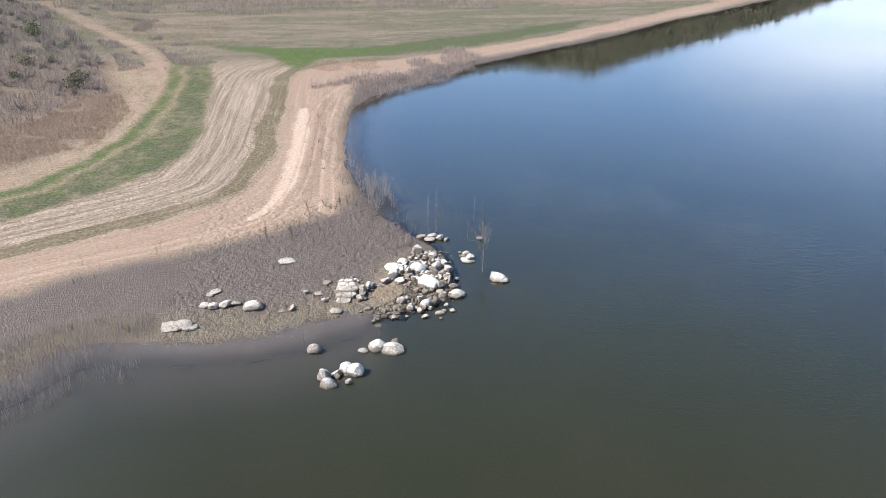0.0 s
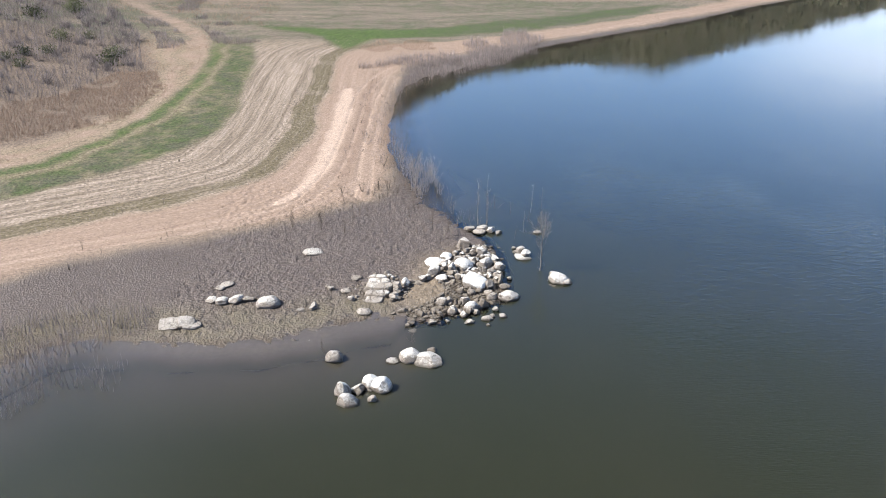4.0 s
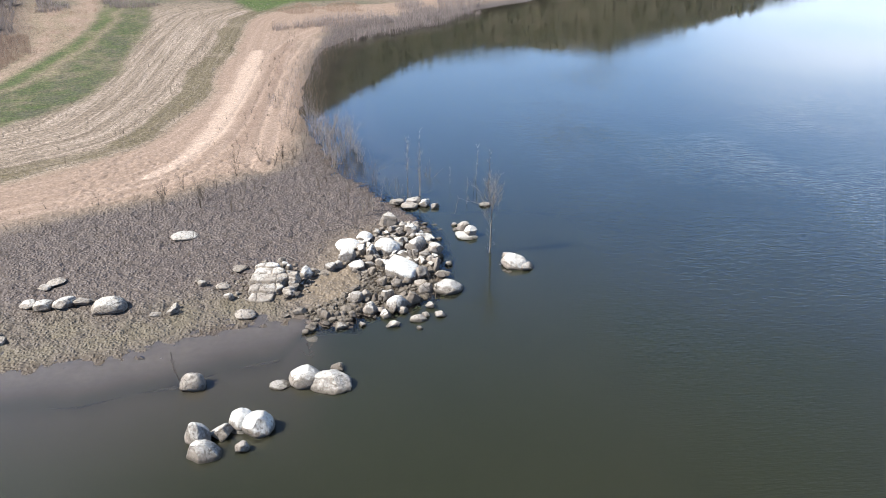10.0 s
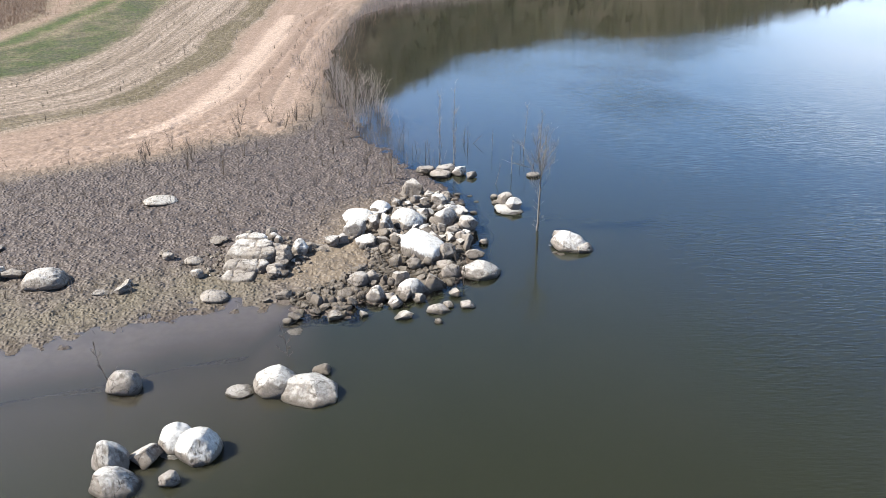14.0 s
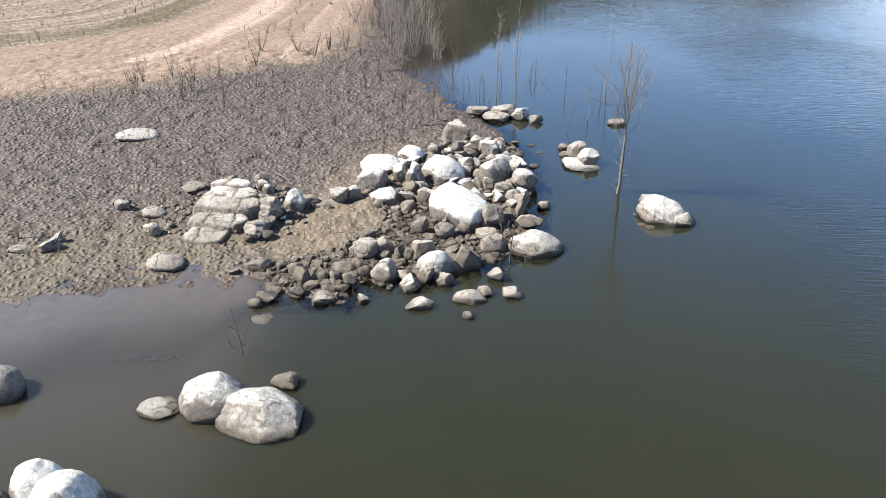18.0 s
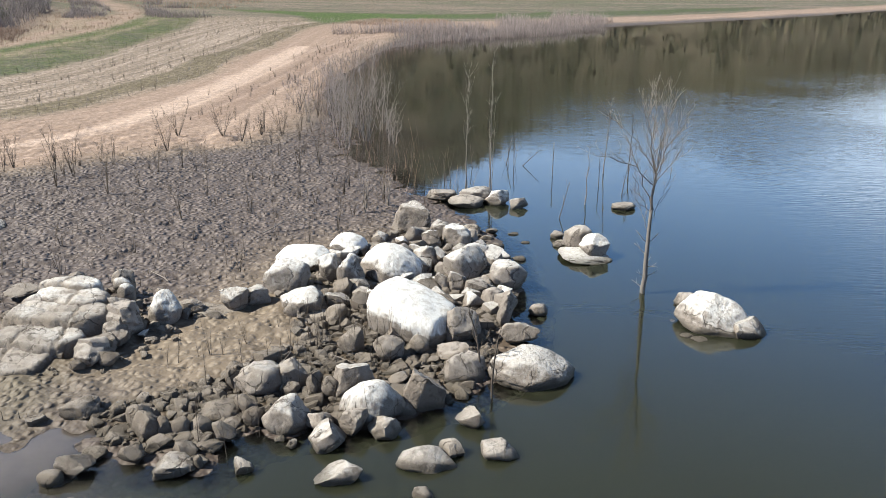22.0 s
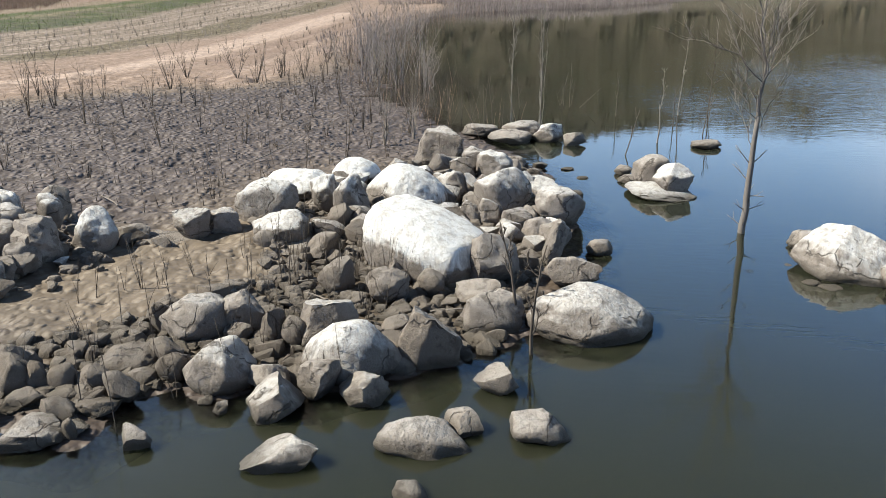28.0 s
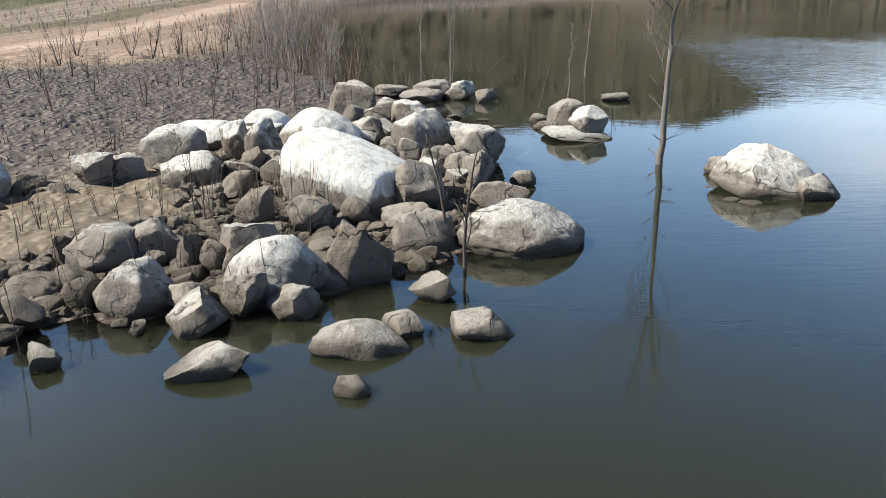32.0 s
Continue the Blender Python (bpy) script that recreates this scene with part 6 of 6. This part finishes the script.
def grow_stuff():
    rng = random.Random(51)
    # stubble of dead stems over the mud
    P = scatter(rng, 2600, ((-52, -4.5), (-12, 32)), on_mud, 200000)
    stems("mud_stubble", P, heights(P), 0.10, 0.36, M_TWIG, 52, "short dead stubble standing in the drying mud", "stubble", 0.5, 0.014)
    # reeds at the western water's edge
    def west(P):
        d = shore_dist(P)
        return (d > -7) & (d < 5) & (value_noise(P, 3, 72) > -0.3)
    P = scatter(rng, 2100, ((-64, -35), (-30, 4)), west)
    stems("reed_bed", P, heights(P), 0.5, 2.0, M_BRUSH, 53, "grey-brown dead reeds at the water's edge", "reeds", 0.25, 0.022)
    # reeds round the northern bay
    def bay(P):
        d = shore_dist(P)
        e, g = value_noise(P, 5, 61), value_noise(P, 1.6, 63)
        return (d > -3.5 + e * 2.5) & (d < 13 + e * 5) & (P[:, 0] < 13 + e * 3) & (P[:, 1] + P[:, 0] * 0.4 > 70 + e * 9 + g * 4) & (g + 0.6 * e > -0.3)
    P = scatter(rng, 5200, ((-22, 18), (62, 112)), bay, 90000)
    stems("reed_bed", P, heights(P), 0.4, 1.6, M_BRUSH, 54, "grey-brown dead reeds round the bay", "reeds", 0.5, 0.026)
    # brown growth where the bands meet, and grey brush up the hillside
    P = scatter(rng, 2600, ((-34, -4), (86, 112)), lambda P: (value_noise(P, 3, 64) > -0.2) & (np.hypot((P[:, 0] + 16) / 13, (P[:, 1] - 102) / 9) < 0.85 + 0.3 * value_noise(P, 2.0, 70)) & ~inside(P, GREEN_PATCH))
    stems("weed_field", P, heights(P), 0.12, 0.5, M_WEED, 60, "low brown dry weeds where the bands meet", "weeds", 0.6, 0.016)

    def slope(P):
        g = value_noise(P, 7, 65)
        return (seg_dist(P, EDGE_PATH) > 2) & (np.abs(seg_dist(P, LANE)) > 2.6) & ~inside(P, WEED_PATCH) & (g > -0.55) & (P[:, 1] < 178)
    P = scatter(rng, 12000, ((-122, -54), (48, 178)), slope, 120000)
    stems("brushwood", P, heights(P), 0.5, 2.2, M_BRUSH, 66, "leafless purple-grey brushwood on the hillside", "brush", 0.6, 0.045)
    P = scatter(rng, 2200, ((-90, -40), (96, 150)), lambda P: (value_noise(P, 6, 67) > 0.1) & (P[:, 0] + P[:, 1] * 0.55 < 18) & (np.abs(seg_dist(P, LANE)) > 2.6) & (seg_dist(P, EDGE_PATH) < -1))
    stems("brushwood", P, heights(P), 0.4, 1.2, M_BRUSH, 68, "grey brush along the head of the green band", "brush", 0.6, 0.035)
    # a line of brush across the far side of the meadow
    P = scatter(rng, 3600, ((-92, 30), (150, 178)), lambda P: (P[:, 1] - 0.05 * P[:, 0] > 160 + 4 * value_noise(P, 9, 83)) & (value_noise(P, 4, 84) > -0.5) & (shore_dist(P) > 4))
    stems("brushwood", P, heights(P), 0.5, 1.9, M_BRUSH, 85, "line of bare grey-brown brush beyond the meadow", "brush", 0.6, 0.05)
    P = scatter(rng, 1600, ((-84, -44), (118, 150)), lambda P: (value_noise(P, 5, 86) > 0.0) & (np.abs(seg_dist(P, LANE)) > 2.4) & (seg_dist(P, EDGE_PATH) < 6))
    stems("brushwood", P, heights(P), 0.2, 0.8, M_WEED, 87, "low brown brush at the head of the bands", "brush", 0.6, 0.03)
    # thin stems in the shallows along the western shore of the bay
    def shallows(P):
        d = shore_dist(P)
        e = value_noise(P, 3, 62)
        return (d > -3.2 + e) & (d < 0.7 + e) & (P[:, 1] + 1.5 * e > 7.5)
    P = scatter(rng, 620, ((-19, -5), (6, 74)), shallows)
    stems("reed_bed", P[::2], heights(P[::2]), 0.6, 2.1, M_TWIG, 55, "thin dark dead reeds standing in the shallows", "reeds", 0.4, 0.011, 4)
    stems("reed_bed", P[1::2], heights(P[1::2]), 0.4, 1.6, M_WEED, 73, "thin brown dead reeds standing in the shallows", "reeds", 0.6, 0.010, 4)
    def shore_brush(P):
        d = shore_dist(P)
        e = value_noise(P, 2.4, 74)
        return (d > -1.2 + 0.8 * e) & (d < 2.6 + 1.5 * e) & (P[:, 1] > 27)
    P = scatter(rng, 1300, ((-21, -8), (27, 76)), shore_brush, 60000)
    stems("brushwood", P, heights(P), 0.2, 0.85, M_BRUSH, 75, "low grey-purple dead brush along the water's edge", "brush", 0.6, 0.016, 3)
    # brown weed field
    P = scatter(rng, 8000, ((-80, -50), (34, 80)), lambda P: inside(P, WEED_PATCH) & (value_noise(P, 2.5, 69) > -0.6), 120000)
    stems("weed_field", P, heights(P), 0.3, 0.85, M_WEED, 56, "dense stand of rust-brown dry weeds", "weeds", 0.5, 0.024)
    # stubble rows on the pale field
    def field(P):
        e2, e3 = seg_dist(P, EDGE_SAND), seg_dist(P, EDGE_PALE)
        row = np.sin(e2 * 4.2 + value_noise(P, 6, 71) * 2)
        return (e2 > 0) & (e3 < 0) & (P[:, 1] < 104) & (row > 0.2)
    P = scatter(rng, 4200, ((-62, -24), (10, 104)), field)
    stems("field_stubble", P, heights(P), 0.12, 0.38, M_REED, 57, "rows of dry stubble along old water lines", "stubble", 0.5, 0.016)
    # ragged weeds on the bare path above the green band
    def ragged(P):
        e4, e5 = seg_dist(P, EDGE_GREEN), seg_dist(P, EDGE_PATH)
        return (e4 > 0.5) & (e5 < 3) & (P[:, 1] < 112) & (value_noise(P, 2.2, 81) + 0.6 * value_noise(P, 0.8, 82) > 0.15)
    P = scatter(rng, 2600, ((-78, -50), (24, 112)), ragged, 60000)
    stems("weed_field", P, heights(P), 0.12, 0.55, M_WEED, 59, "scattered brown weeds on the bare earth path", "weeds", 0.6, 0.022)
    # turf tufts
    def turf(P):
        e3, e4 = seg_dist(P, EDGE_PALE), seg_dist(P, EDGE_GREEN)
        return (e3 > 0) & (e4 < 0) & (P[:, 1] < 106)
    P = scatter(rng, 5000, ((-72, -38), (16, 106)), turf)
    stems("turf", P, heights(P), 0.08, 0.25, M_GRASS, 58, "short green grass in a curving band", "grass", 0.7, 0.022, 2, 3)


def brush(name, seed, n_twigs, mat, leafy):
    """A low scrub bush: many short twigs from the foot, with small leaves if it is green."""
    rng = random.Random(seed)
    tb = Tubes()
    leaves_v, leaves_f = [], []
    for _ in range(n_twigs):
        a, e = rng.uniform(0, 6.28), rng.uniform(0.25, 1.4)
        w = (math.cos(a) * math.cos(e), math.sin(a) * math.cos(e), math.sin(e))
        line = bend(rng, (w[0] * 0.1, w[1] * 0.1, -0.05), w, rng.uniform(0.6, 1.2), 3, 0.2, 0.05)
        tb.add(line, taper(0.022, 0.006, 4), 3)
        if leafy:
            for _ in range(9):
                c = Vector(line[rng.randint(1, 3)]) + Vector((rng.uniform(-1, 1), rng.uniform(-1, 1), rng.uniform(-1, 1))) * 0.16
                u = Vector((rng.uniform(-1, 1), rng.uniform(-1, 1), rng.uniform(-1, 1))).normalized() * 0.09
                v = u.orthogonal().normalized() * 0.06
                k = len(leaves_v)
                leaves_v.extend([tuple(c - u), tuple(c + v), tuple(c + u), tuple(c - v)])
                leaves_f.append((k, k + 1, k + 2, k + 3))
    root = new(name)
    ob = new("twig_crown", tb.mesh("twig_crown", mat)); ob.parent = root
    if leafy:
        me = bpy.data.meshes.new("foliage")
        me.from_pydata(leaves_v, [], leaves_f)
        me.materials.append(M_LEAF)
        ob = new("foliage", me); ob.parent = root
    return root


def hillside():
    rng = random.Random(91)
    proto = [tagged(brush("scrub_bush", 500 + i, 40, M_BRUSH, i == 0), "olive scrub bush on the hillside" if i == 0 else "leafless grey scrub bush on the hillside", "bush", "scrub of the hillside") for i in range(6)]
    first = set()
    n = 0
    while n < 200:
        x, y = rng.uniform(-118, -56), rng.uniform(50, 165)
        p = np.array([[x, y]])
        if seg_dist(p, EDGE_PATH)[0] < 2.5 or abs(seg_dist(p, LANE)[0]) < 4.5 or inside(p, WEED_PATCH)[0]:
            continue
        if y > 118 and x > -70 and rng.random() < 0.6:
            continue
        k = rng.randrange(6)
        s = rng.uniform(0.9, 2.4)
        m = pose(x, y, ground_z(x, y), 0, 0, rng.uniform(0, 360)) @ Matrix.Diagonal((s, s, s * rng.uniform(0.7, 1.1), 1))
        if k not in first:
            first.add(k)
            proto[k].matrix_basis = m
        else:
            ob = copy_thing(proto[k], m)
            ob.matrix_basis = m
        n += 1


def far_woods():
    """Woods on the hills that the lake mirrors, and brush along the meadow's far side."""
    rng = random.Random(95)
    V, F = [], []
    P = []
    while len(P) < 2600:
        a, R = radians(rng.uniform(-40, 30)), rng.uniform(240, 430)
        P.append((-8 + math.sin(-a) * R, -30 + math.cos(a) * R))
    P = np.array(P)
    d = shore_dist(P)
    P = P[d > 30]
    Z = heights(P, fine=False)
    for (x, y), z in zip(P, Z):
        s = rng.uniform(0.7, 1.9) * float(np.interp(math.hypot(x + 8, y + 30), [330, 400], [1.2, 0.55]))
        for _ in range(16):
            c = Vector((x, y, z + s * 0.8)) + Vector((rng.gauss(0, 0.42), rng.gauss(0, 0.42), rng.gauss(0, 0.5))) * s
            u = Vector((rng.uniform(-1, 1), rng.uniform(-1, 1), rng.uniform(-1, 1))).normalized() * s * 0.42
            v = u.orthogonal().normalized() * s * 0.3
            k = len(V)
            V.extend([tuple(c - u), tuple(c + v), tuple(c + u), tuple(c - v)])
            F.append((k, k + 1, k + 2, k + 3))
    me = bpy.data.meshes.new("far_woods")
    me.from_pydata(V, [], F)
    me.materials.append(M_WOODS)
    tagged(new("far_woods", me), "dark scrubby woods on the hills across the lake", "woods", kind="stuff")


grow_stuff()
hillside()
far_woods()
